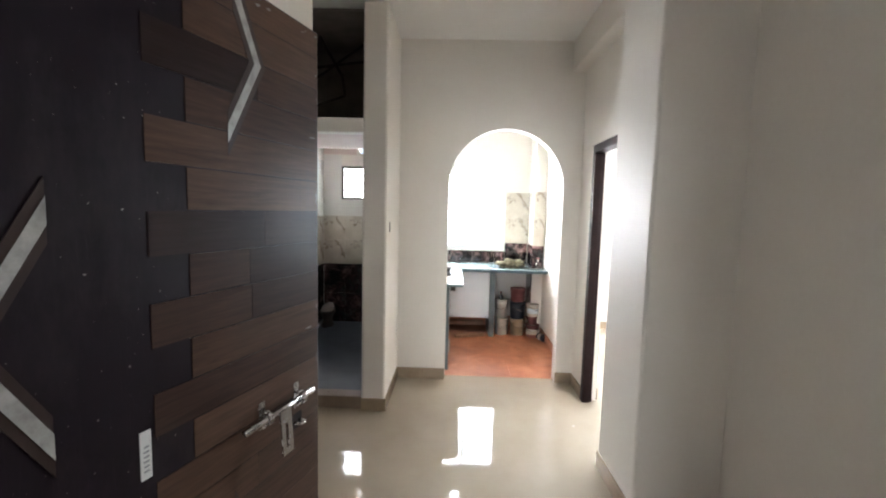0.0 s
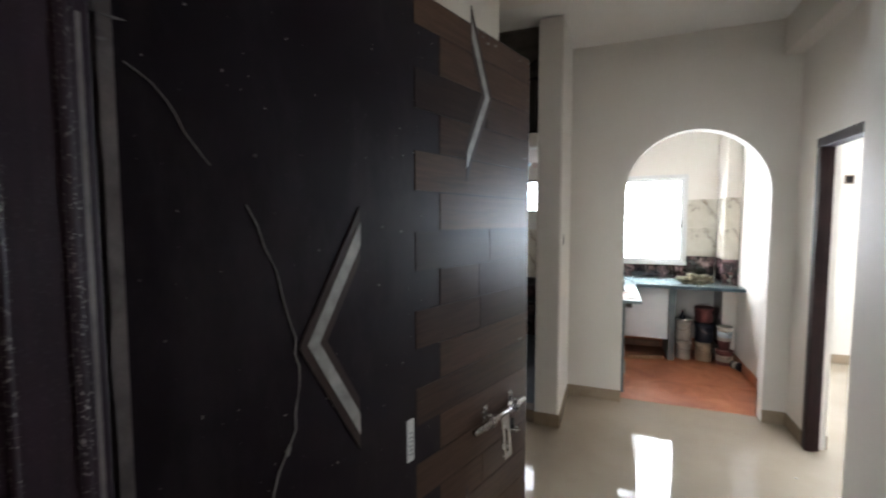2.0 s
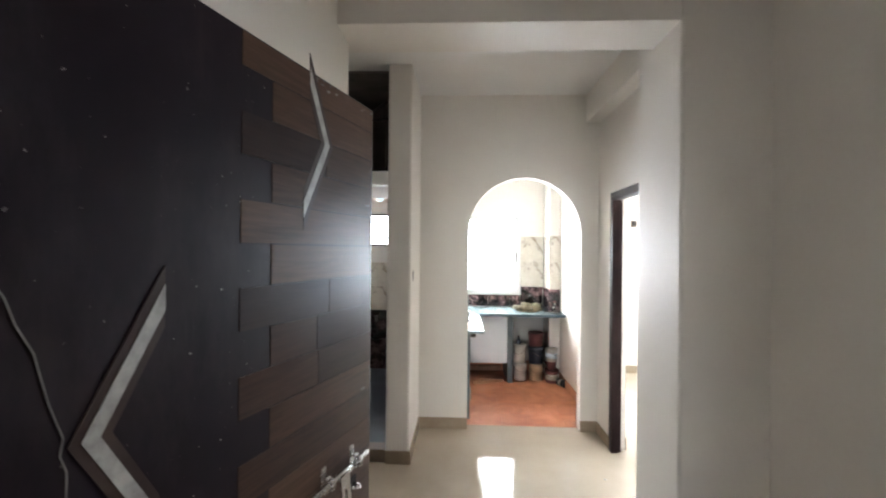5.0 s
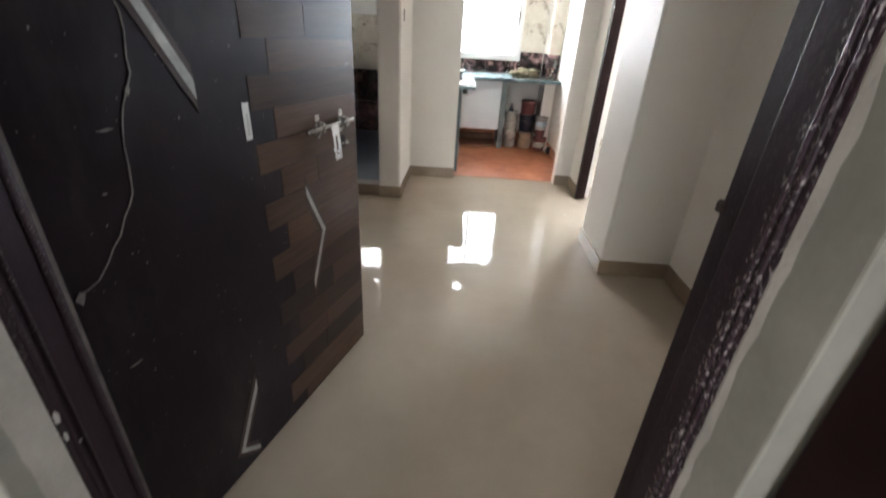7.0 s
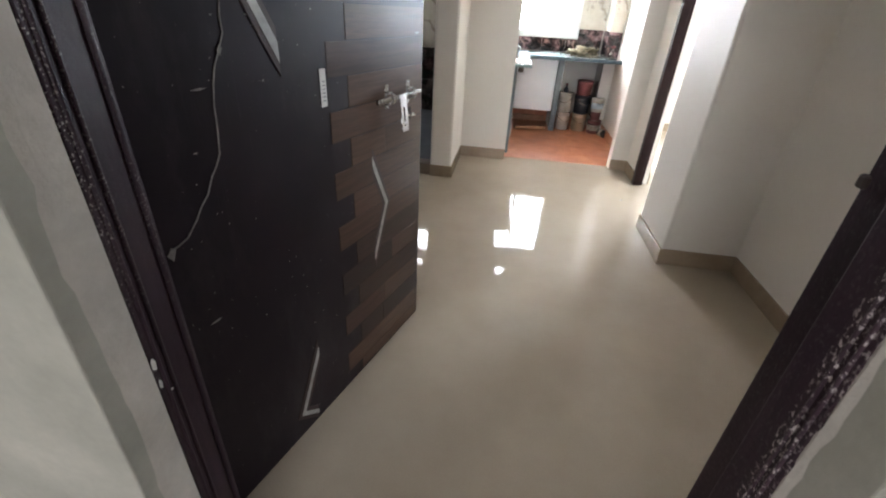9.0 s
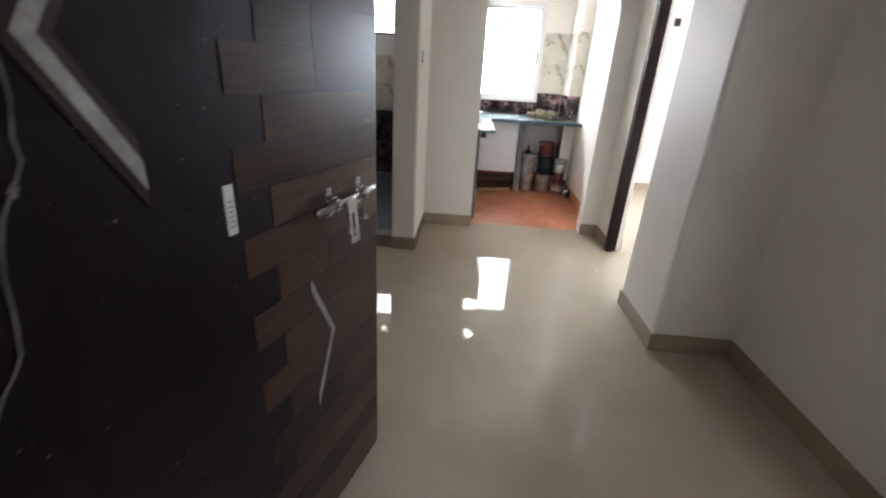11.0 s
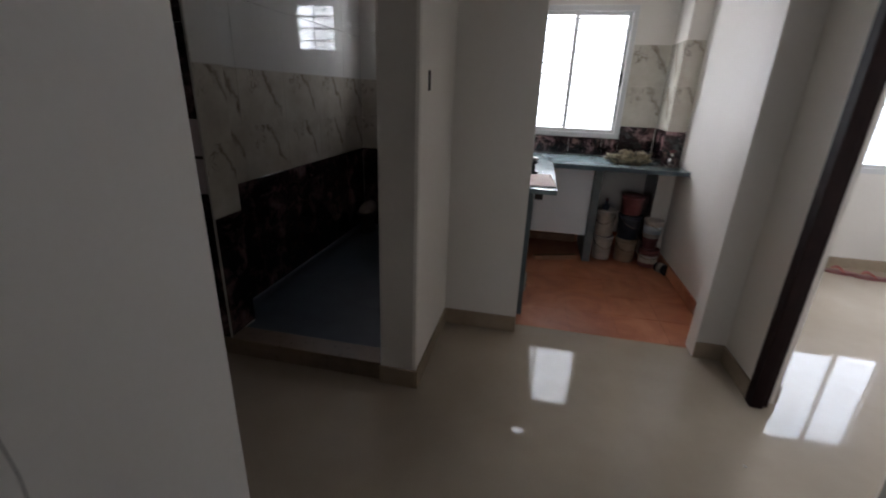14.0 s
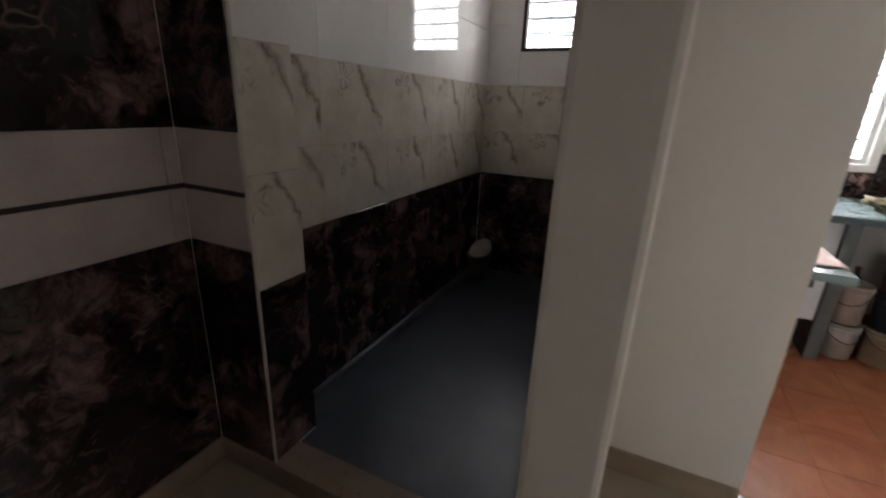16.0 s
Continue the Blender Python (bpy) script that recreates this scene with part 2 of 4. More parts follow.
def speckled_frame():
    m, n, l, b = material("dark_purple_varnished_frame", 0.5, 0.0, 1.36)
    v = coords(n, l, "world")
    c = ramp(n, l, noise_tex(n, l, coords(n, l, "world", (30, 30, 2.2)), 2.2, 5), (0.3, (0.012, 0.0048, 0.0098)), (0.75, (0.029, 0.0118, 0.0210)))
    patch = ramp(n, l, noise_tex(n, l, v, 9, 4), (0.38, 0.2), (0.58, 0.95))
    dots = ramp(n, l, noise_tex(n, l, coords(n, l, "world", (1, 1, 0.5)), 185, 3, 0.7), (0.555, 0.0), (0.62, 1.0))
    fine = ramp(n, l, noise_tex(n, l, v, 250, 2, 0.6), (0.59, 0.0), (0.66, 1.0))
    sep = n.new("ShaderNodeSeparateXYZ")
    l.new(v, sep.inputs[0])
    dots = mix(n, l, calc(n, l, "LESS_THAN", sep.outputs[0], 0.0), dots, fine)
    high = calc(n, l, "DIVIDE", sep.outputs[2], 2.2)
    low = mix(n, l, calc(n, l, "LESS_THAN", sep.outputs[0], 0.0), ramp(n, l, high, (0.40, 1.0), (0.9, 0.2)), ramp(n, l, high, (0.36, 0.06), (0.50, 1.0), (0.72, 0.9), (0.95, 0.3)))
    # the plasterer's splashes end at the outer beads
    depth = calc(n, l, "SUBTRACT", sep.outputs[1], 0.30)
    right = ramp(n, l, depth, (0.499, 1.0), (0.507, 0.05))
    left = ramp(n, l, depth, (0.467, 1.0), (0.470, 0.10), (0.480, 0.10), (0.483, 0.6), (0.489, 0.6), (0.492, 0.03), (0.530, 0.03), (0.533, 0.6), (0.543, 0.6), (0.546, 0.03))
    outer = mix(n, l, calc(n, l, "LESS_THAN", sep.outputs[0], 0.0), right, left)
    splash = calc(n, l, "MULTIPLY", calc(n, l, "MULTIPLY", calc(n, l, "MULTIPLY", patch, dots), low), outer)
    dust = calc(n, l, "MULTIPLY", calc(n, l, "MULTIPLY", noise_tex(n, l, v, 14, 5), 0.22), outer)
    c = mix(n, l, dust, c, (0.17, 0.12, 0.125))
    c = mix(n, l, splash, c, (0.60, 0.54, 0.52))
    l.new(c, b.inputs["Base Color"])
    bump(n, l, b, noise_tex(n, l, v, 90, 4), 0.3)
    return m


def plank_wood():
    m, n, l, b = material("brown_plank_laminate", 0.30, 0.0, 1.32)
    v = coords(n, l, "object", (2.0, 2.0, 30.0))
    rnd = n.new("ShaderNodeObjectInfo").outputs["Random"]
    off = n.new("ShaderNodeVectorMath")
    off.operation = "ADD"
    comb = n.new("ShaderNodeCombineXYZ")
    l.new(calc(n, l, "MULTIPLY", rnd, 40.0), comb.inputs[0])
    l.new(v, off.inputs[0])
    l.new(comb.outputs[0], off.inputs[1])
    grain = noise_tex(n, l, off.outputs[0], 3.0, 6, 0.65, 0.6)
    tone = ramp(n, l, rnd, (0.0, (0.022, 0.0120, 0.0110)), (0.3, (0.050, 0.027, 0.0195)), (0.65, (0.088, 0.050, 0.033)), (1.0, (0.062, 0.035, 0.025)))
    c = mix(n, l, 0.7, tone, ramp(n, l, grain, (0.3, 0.25), (0.7, 0.75)), "OVERLAY")
    l.new(c, b.inputs["Base Color"])
    r = n.new("ShaderNodeMapRange")
    r.inputs[3].default_value, r.inputs[4].default_value = 0.22, 0.42
    l.new(grain, r.inputs[0])
    l.new(r.outputs[0], b.inputs["Roughness"])
    bump(n, l, b, grain, 0.12)
    return m


def dark_marble(name, warm=1.0, shift=0.0):
    """Dark brown marble broken by pinkish-brown patches and pale veins."""
    m, n, l, b = material(name, 0.10)
    v0 = coords(n, l, "world")
    off = n.new("ShaderNodeVectorMath")
    off.operation = "ADD"
    off.inputs[1].default_value = (shift, shift, shift)
    l.new(v0, off.inputs[0])
    v = off.outputs[0]
    wob = n.new("ShaderNodeVectorMath")
    wob.operation = "ADD"
    t = n.new("ShaderNodeTexNoise")
    t.inputs["Scale"].default_value = 7
    l.new(v, t.inputs["Vector"])
    sc = n.new("ShaderNodeVectorMath")
    sc.operation = "SCALE"
    sc.inputs["Scale"].default_value = 0.16
    l.new(t.outputs["Color"], sc.inputs[0])
    l.new(v, wob.inputs[0])
    l.new(sc.outputs[0], wob.inputs[1])
    base = ramp(n, l, noise_tex(n, l, wob.outputs[0], 5.2, 8, 0.72), (0.42, (0.010, 0.0055, 0.006)), (0.52, (0.030, 0.016, 0.017)),
                (0.585, (0.105 * warm, 0.062 * warm, 0.062 * warm)), (0.72, (0.21 * warm, 0.148 * warm, 0.148 * warm)))
    vor = n.new("ShaderNodeTexVoronoi")
    vor.feature = "DISTANCE_TO_EDGE"
    vor.inputs["Scale"].default_value = 9.0
    l.new(wob.outputs[0], vor.inputs["Vector"])
    vein = ramp(n, l, vor.outputs["Distance"], (0.0, 1.0), (0.05, 0.0))
    gate = ramp(n, l, noise_tex(n, l, v, 5.0, 3), (0.54, 0.0), (0.68, 0.32))
    c = mix(n, l, calc(n, l, "MULTIPLY", vein, gate), base, (0.36 * warm, 0.23 * warm, 0.20 * warm))
    # short slanting streaks where the stone has broken
    slant = n.new("ShaderNodeMapping")
    slant.inputs["Rotation"].default_value = (radians(28), radians(22), 0)
    slant.inputs["Scale"].default_value = (1.0, 1.0, 3.4)
    l.new(wob.outputs[0], slant.inputs[0])
    streak = ramp(n, l, noise_tex(n, l, slant.outputs[0], 8.5, 6, 0.68), (0.59, 0.0), (0.68, 0.55))
    c = mix(n, l, streak, c, (0.19 * warm, 0.130 * warm, 0.130 * warm))
    l.new(c, b.inputs["Base Color"])
    return m


def flower_tile():
    """Ivory tile with a brown flower sprig in one corner and a branching vein across."""
    m, n, l, b = material("ivory_flower_tile", 0.09)
    tc = n.new("ShaderNodeTexCoord").outputs["Object"]
    rnd = n.new("ShaderNodeObjectInfo").outputs["Random"]
    sep = n.new("ShaderNodeSeparateXYZ")
    wob = noise_tex(n, l, coords(n, l, "world"), 9, 4)
    l.new(tc, sep.inputs[0])
    u, w = sep.outputs[0], sep.outputs[2]
    # vein: a slanting line, shaken by noise
    d = calc(n, l, "ADD", calc(n, l, "MULTIPLY", u, 0.85), calc(n, l, "MULTIPLY", w, 0.55))
    d = calc(n, l, "ADD", d, calc(n, l, "MULTIPLY", calc(n, l, "SUBTRACT", wob, 0.5), 0.16))
    d = calc(n, l, "ABSOLUTE", calc(n, l, "SUBTRACT", d, 0.095))
    vein = ramp(n, l, d, (0.0, 1.0), (0.008, 0.55), (0.028, 0.0))
    vein = calc(n, l, "MULTIPLY", vein, ramp(n, l, calc(n, l, "ADD", w, 0.2), (0.07, 0.0), (0.15, 1.0)))
    # flower: petals about the upper corner
    du, dw = calc(n, l, "ADD", u, 0.085), calc(n, l, "SUBTRACT", w, 0.10)
    rad = calc(n, l, "SQRT", calc(n, l, "ADD", calc(n, l, "MULTIPLY", du, du), calc(n, l, "MULTIPLY", dw, dw)))
    ang = calc(n, l, "ARCTAN2", dw, du)
    petal = calc(n, l, "MULTIPLY", calc(n, l, "ABSOLUTE", calc(n, l, "SINE", calc(n, l, "MULTIPLY", ang, 2.5))), 0.055)
    rad = calc(n, l, "ADD", rad, calc(n, l, "MULTIPLY", calc(n, l, "SUBTRACT", noise_tex(n, l, coords(n, l, "world"), 24, 3), 0.5), 0.15))
    edge = calc(n, l, "ABSOLUTE", calc(n, l, "SUBTRACT", rad, petal))
    flower = ramp(n, l, edge, (0.0, 1.0), (0.012, 0.4), (0.028, 0.0))
    base = ramp(n, l, noise_tex(n, l, coords(n, l, "world"), 6, 5), (0.3, (0.50, 0.46, 0.38)), (0.7, (0.66, 0.63, 0.55)))
    c = mix(n, l, calc(n, l, "MULTIPLY", vein, ramp(n, l, wob, (0.35, 0.55), (0.7, 1.0))), base, (0.17, 0.115, 0.072))
    c = mix(n, l, calc(n, l, "MULTIPLY", flower, ramp(n, l, noise_tex(n, l, coords(n, l, "world"), 13, 3), (0.42, 0.1), (0.64, 0.85))), c, (0.16, 0.105, 0.07))
    c = mix(n, l, 0.08, c, ramp(n, l, rnd, (0.0, 0.2), (1.0, 0.8)), "OVERLAY")
    l.new(c, b.inputs["Base Color"])
    bump(n, l, b, flower, 0.25, 0.001)
    return m


def clear_glass():
    m, n, l, b = material("window_glass", 0.0, 0.0, 1.45)
    b.inputs["Transmission Weight"].default_value = 1.0
    b.inputs["Base Color"].default_value = (0.95, 0.98, 0.97, 1)
    return m


DARKFRAME = mottled("dark_painted_frame", (0.0115, 0.0050, 0.0052), (0.025, 0.0112, 0.0108), 6, 120, 0.5, 0.1, 0.2)
for polish, ior in ((DARKFRAME, 1.22), (FLOOR, 1.43)):
    polish.node_tree.nodes["Principled BSDF"].inputs["IOR"].default_value = ior
FRAMEWOOD, PLANK, GLASS, FLOWER = speckled_frame(), plank_wood(), clear_glass(), flower_tile()
MARBLE, KMARBLE = dark_marble("dark_brown_marble"), dark_marble("red_brown_marble", 2.5, 3.7)


# ---- building helpers ----
def box(bm, x0, x1, y0, y1, z0, z1):
    r = bmesh.ops.create_cube(bm, size=1.0, matrix=Matrix.Translation(((x0 + x1) / 2, (y0 + y1) / 2, (z0 + z1) / 2)) @ Matrix.Diagonal((abs(x1 - x0), abs(y1 - y0), abs(z1 - z0), 1)))
    return r["verts"]


def bevel(bm, width=0.003, segments=2):
    bmesh.ops.bevel(bm, geom=bm.edges[:], offset=width, offset_type="OFFSET", segments=segments, profile=0.5, affect="EDGES", clamp_overlap=True)


def mesh_of(name, bm, mat, smooth=False):
    me = bpy.data.meshes.new(name)
    bmesh.ops.recalc_face_normals(bm, faces=bm.faces[:])
    if smooth:
        for f in bm.faces:
            f.smooth = True
    bm.to_mesh(me)
    bm.free()
    me.materials.append(mat)
    return me


def part(name, bm, mat, parent, label="", smooth=False):
    ob = new(name, mesh_of(name, bm, mat, smooth))
    ob.parent = parent
    return tagged(ob, label) if label else ob


def thing(name, m, label, category, group=""):
    ob = new(name)
    ob.empty_display_size = 0.1
    ob.matrix_world = m
    return tagged(ob, label, category, group)


def structure(name, boxes, mat, label, category, edge=0.0, smooth=False):
    bm = bmesh.new()
    for b in boxes:
        box(bm, *b)
    if edge:
        bevel(bm, edge, 2)
    ob = new(name, mesh_of(name, bm, mat, smooth))
    return tagged(ob, label, category, kind="structure")


def bar(bm, p, q, r, sides=10):
    """A round bar from p to q."""
    p, q = Vector(p), Vector(q)
    m = Matrix.Translation((p + q) / 2) @ (q - p).to_track_quat("Z", "Y").to_matrix().to_4x4()
    bmesh.ops.create_cone(bm, cap_ends=True, segments=sides, radius1=r, radius2=r, depth=(q - p).length, matrix=m)


def lathe(bm, profile, sides=24):
    """A turned shape from (radius, z) pairs, closed where the radius is 0."""
    rings = []
    for r, z in profile:
        if r <= 0:
            rings.append([bm.verts.new((0, 0, z))])
        else:
            rings.append([bm.verts.new((r * math.cos(a), r * math.sin(a), z)) for a in (2 * math.pi * k / sides for k in range(sides))])
    for a, b in zip(rings, rings[1:]):
        for k in range(sides):
            j = (k + 1) % sides
            if len(a) == 1 and len(b) > 1:
                bm.faces.new((a[0], b[j], b[k]))
            elif len(b) == 1 and len(a) > 1:
                bm.faces.new((a[k], a[j], b[0]))
            elif len(a) > 1:
                bm.faces.new((a[k], a[j], b[j], b[k]))


def slab_poly(bm, pts, y0, y1):
    """A flat shape given in (x, z), from y0 to y1."""
    front = [bm.verts.new((x, y0, z)) for x, z in pts]
    back = [bm.verts.new((x, y1, z)) for x, z in pts]
    bm.faces.new(front)
    bm.faces.new(back[::-1])
    for k in range(len(pts)):
        j = (k + 1) % len(pts)
        bm.faces.new((front[j], front[k], back[k], back[j]))


def ribbon(bm, pts, width, y0, y1, upright_ends=False):
    """A flat strip along (x, z) points, mitred at the bends."""
    v = [Vector(p) for p in pts]
    left, right = [], []
    for k, p in enumerate(v):
        d0 = (v[k] - v[k - 1]).normalized() if k else (v[1] - v[0]).normalized()
        d1 = (v[k + 1] - v[k]).normalized() if k + 1 < len(v) else d0
        t = (d0 + d1).normalized()
        nrm = Vector((-t.y, t.x))
        w = width / 2 / max(0.4, nrm.dot(Vector((-d0.y, d0.x))))
        off = nrm * w
        if upright_ends and k in (0, len(v) - 1):
            off = Vector((0, math.copysign(width / 2 / max(0.3, abs(t.x)), nrm.y)))
        left.append(p + off)
        right.append(p - off)
    for k in range(len(v) - 1):
        slab_poly(bm, [tuple(right[k]), tuple(right[k + 1]), tuple(left[k + 1]), tuple(left[k])], y0, y1)


tile_meshes = {}


def tiles(parent, m, u0, u1, v0, v1, tu, tv, mat, name="tile", gap=0.0013, depth=0.008, start=0.0, proud=0.006, holes=()):
    """Tiles on a plane: m takes (u, 0, v) into the world, the outward side being -y. Cut tiles at the ends."""
    us = [u0]
    k = u0 - start
    while k + tu < u1 - 1e-6:
        k += tu
        if k > u0 + 1e-6:
            us.append(k)
    us.append(u1)
    vs = [v0]
    while vs[-1] + tv < v1 - 1e-4:
        vs.append(vs[-1] + tv)
    vs.append(v1)
    for a, b in zip(us, us[1:]):
        for c, d in zip(vs, vs[1:]):
            if b - a < 0.02 or d - c < 0.015:
                continue
            if any(a > h[0] - 1e-4 and b < h[1] + 1e-4 and c > h[2] - 1e-4 and d < h[3] + 1e-4 for h in holes):
                continue
            w, h = round(b - a - gap, 4), round(d - c - gap, 4)
            key = (w, h, depth, mat.name)
            if key not in tile_meshes:
                bm = bmesh.new()
                box(bm, -w / 2, w / 2, 0, depth, -h / 2, h / 2)
                front = [e for e in bm.edges if all(q.co.y < 1e-6 for q in e.verts)]
                bmesh.ops.bevel(bm, geom=front, offset=0.0015, segments=1, affect="EDGES")
                tile_meshes[key] = mesh_of(name, bm, mat)
            ob = new(name, tile_meshes[key])
            ob.parent = parent
            ob.matrix_world = m @ pose((a + b) / 2, -proud, (c + d) / 2)


# ---- large structure ----
H = 3.05
# entrance wall: outer skin narrower than the part that holds the frame
structure("wall_entrance_outer", [(-1.70, -0.556, 0.66, 0.752, 0, H), (0.446, 1.72, 0.66, 0.752, 0, H), (-0.556, 0.446, 0.66, 0.752, 2.08, H)],
          OLDPAINT, "unpainted greenish-grey plastered reveal outside the entrance frame", "wall", 0.004)
structure("wall_entrance", [
    (-1.70, -0.69, 0.752, 0.905, 0, H), (0.57, 1.72, 0.752, 0.905, 0, H), (-0.69, 0.57, 0.752, 0.905, 2.13, H)],
    WALL, "cream painted wall around the entrance door", "wall", 0.004)
structure("wall_left", [(-0.81, -0.69, 0.905, 2.96, 0, H)], WALL, "cream painted passage wall ending at the wash recess", "wall", 0.010)
structure("wall_right", [(1.425, 1.60, 0.905, 2.73, 0, H)], WALL, "cream painted side wall of the entry", "wall")
structure("column", [(1.0, 1.60, 2.73, 3.24, 0, H)], WALL, "cream painted square column beside the bedroom door", "column", 0.016)
structure("wall_bedroom_side", [(1.18, 1.30, 3.24, 3.27, 0, H), (1.18, 1.30, 4.20, 4.54, 0, H), (1.18, 1.30, 3.27, 4.20, 2.115, H)],
          WALL, "cream painted wall with the bedroom doorway", "wall")
structure("wall_kitchen_right", [(1.20, 1.30, 4.54, 6.5, 0, H)], WALL, "cream painted kitchen side wall", "wall")
structure("wall_partition", [(-0.625, -0.44, 3.86, 6.5, 0, H)], WALL, "cream painted pier and partition between bath and kitchen", "wall", 0.018)
structure("beam_cross", [(-0.81, 1.0, 2.735, 3.05, 2.758, H)], WALL, "cream painted beam across the passage", "beam", 0.004)
structure("beam_side", [(1.06, 1.18, 3.24, 4.54, 2.79, H)], WALL, "cream painted beam above the bedroom door", "beam", 0.004)


def arch_wall():
    x0, x1, y0, y1, cx, r, spring = -0.44, 1.20, 4.54, 4.66, 0.516, 0.51, 1.787
    bm = bmesh.new()
    outer = [(cx - r, 0)] + [(cx - r * math.cos(math.pi * k / 40), spring + r * math.sin(math.pi * k / 40)) for k in range(41)] + [(cx + r, 0)]
    # left and right flanks, then strips over the curve
    slab_poly(bm, [(x0, 0), outer[0], outer[1], (x0, spring)], y0, y1)
    slab_poly(bm, [outer[-1], (x1, 0), (x1, spring), outer[-2]], y0, y1)
    slab_poly(bm, [(x0, spring), outer[1], (outer[1][0], H), (x0, H)], y0, y1)
    slab_poly(bm, [outer[-2], (x1, spring), (x1, H), (outer[-2][0], H)], y0, y1)
    for a, b in zip(outer[1:-1], outer[2:-1]):
        slab_poly(bm, [a, b, (b[0], H), (a[0], H)], y0, y1)
    bmesh.ops.remove_doubles(bm, verts=bm.verts[:], dist=1e-5)
    ob = new("wall_arch", mesh_of("wall_arch", bm, WALL))
    return tagged(ob, "cream painted wall with a round arched opening to the kitchen", "wall", kind="structure")


arch_wall()

# kitchen back wall with window and round vent, and the corner pilaster
KW = (-0.25, 0.75, 1.03, 2.13)
structure("wall_kitchen_back", [
    (-0.625, KW[0], 6.5, 6.64, 0, H), (KW[1], 1.60, 6.5, 6.64, 0, H), (KW[0], KW[1], 6.5, 6.64, 0, KW[2]),
    (KW[0], 0.06, 6.5, 6.64, KW[3], H), (0.26, KW[1], 6.5, 6.64, KW[3], H), (0.06, 0.26, 6.5, 6.64, KW[3], 2.42), (0.06, 0.26, 6.5, 6.53, 2.62, 2.80), (0.06, 0.26, 6.5, 6.64, 2.80, H)],
    WALL, "cream painted kitchen wall with a sliding window", "wall")
structure("pilaster", [(1.06, 1.20, 6.11, 6.5, 0, H)], WALL, "cream painted pilaster in the kitchen corner", "pilaster", 0.004)

# bath
BW = (-1.385, -0.95, 1.68, 2.09)
structure("wall_bath_jamb", [(-1.90, -1.48, 3.885, 4.09, 0, H)], WALL, "wall end between recess and bath", "wall")
structure("wall_bath_left", [(-1.90, -1.62, 4.09, 6.25, 0, H)], WALL, "bath side wall behind its tiles", "wall")
structure("wall_bath_back", [
    (-1.62, BW[0], 6.12, 6.25, 0, H), (BW[1], -0.625, 6.12, 6.25, 0, H), (BW[0], BW[1], 6.12, 6.25, 0, BW[2]),
    (BW[0], -1.19, 6.12, 6.25, BW[3], H), (-1.05, BW[1], 6.12, 6.25, BW[3], H), (-1.19, -1.05, 6.12, 6.25, BW[3], 2.23), (-1.19, -1.05, 6.12, 6.25, 2.37, H)],
    WALL, "bath end wall with a louvred window", "wall")
structure("loft_lip", [(-1.48, -0.625, 3.865, 3.98, 2.124, 2.23)], WALL, "cream painted edge of the loft above the bath", "slab", 0.006)
structure("loft_slab", [(-1.62, -0.625, 5.0, 6.12, 2.42, 2.48), (-1.62, -0.625, 3.98, 4.9, 2.16, 2.225), (-1.62, -0.625, 4.9, 5.0, 2.16, 2.48)], LIME, "pinkish underside of the loft slab", "slab")
structure("trim_bath_top", [(-1.615, -1.195, 6.114, 6.12, 2.24, 2.42), (-1.045, -0.63, 6.114, 6.12, 2.24, 2.42)], LIME, "pinkish limewashed strip above the bath tiles", "plaster")
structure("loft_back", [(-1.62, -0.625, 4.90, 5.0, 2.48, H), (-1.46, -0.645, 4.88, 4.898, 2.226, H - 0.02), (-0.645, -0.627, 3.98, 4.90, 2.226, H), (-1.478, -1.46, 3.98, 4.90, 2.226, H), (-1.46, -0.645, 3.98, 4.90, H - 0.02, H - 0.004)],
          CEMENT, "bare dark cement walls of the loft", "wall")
# the sill's brown carries the doorway's shade
structure("bath_sill", [(-1.48, -0.625, 3.872, 4.0, 0, 0.10)], SHADESKIRT, "sill of the bath doorway with its shade put in the colour", "sill", 0.004)
structure("floor_bath", [(-1.62, -0.625, 4.0, 6.12, 0, 0.09)], BATHFLOOR, "slate blue bath floor", "floor")

# wash recess
structure("wall_recess_left", [(-1.90, -1.753, 2.84, 3.885, 0, H)], WALL, "recess side wall behind its tiles", "wall")
structure("wall_recess_south", [(-1.753, -0.81, 2.84, 2.96, 0, H)], WALL, "cream painted recess wall", "wall")

# bedroom
RW = (2.635, 3.60, 0.86, 2.05)
structure("wall_bedroom_back", [(1.60, RW[0], 6.5, 6.64, 0, H), (RW[1], 4.5, 6.5, 6.64, 0, H), (RW[0], RW[1], 6.5, 6.64, 0, RW[2]), (RW[0], RW[1], 6.5, 6.64, RW[3], H)],
          WALL, "cream painted bedroom wall with a sliding window", "wall")
# out of view; the opening is added for the side fill lamp
structure("wall_bedroom_right", [(4.5, 4.62, 2.6, 5.15, 0, H), (4.5, 4.62, 6.35, 6.64, 0, H), (4.5, 4.62, 5.15, 6.35, 0, 0.9), (4.5, 4.62, 5.15, 6.35, 2.1, H)],
          WALL, "unseen cream painted bedroom wall with an added opening", "wall")
structure("wall_bedroom_south", [(1.60, 4.5, 2.6, 2.73, 0, H)], WALL, "cream painted bedroom wall", "wall")

# stairwell outside the entrance: out of view, its opening added for the fill lamp
structure("wall_stairwell", [(-3.0, -2.88, -4.1, 0.78, 0, H), (1.60, 1.72, -4.1, 0.66, 0, H), (-2.88, -2.0, -4.1, -3.98, 0, H), (0.2, 1.60, -4.1, -3.98, 0, H), (-2.88, -1.70, 0.66, 0.78, 0, H),
                             (-2.0, 0.2, -4.1, -3.98, 0, 0.8), (-2.0, 0.2, -4.1, -3.98, 2.6, H)], WALL, "unseen stairwell walls with an opening added for the fill lamp", "wall")
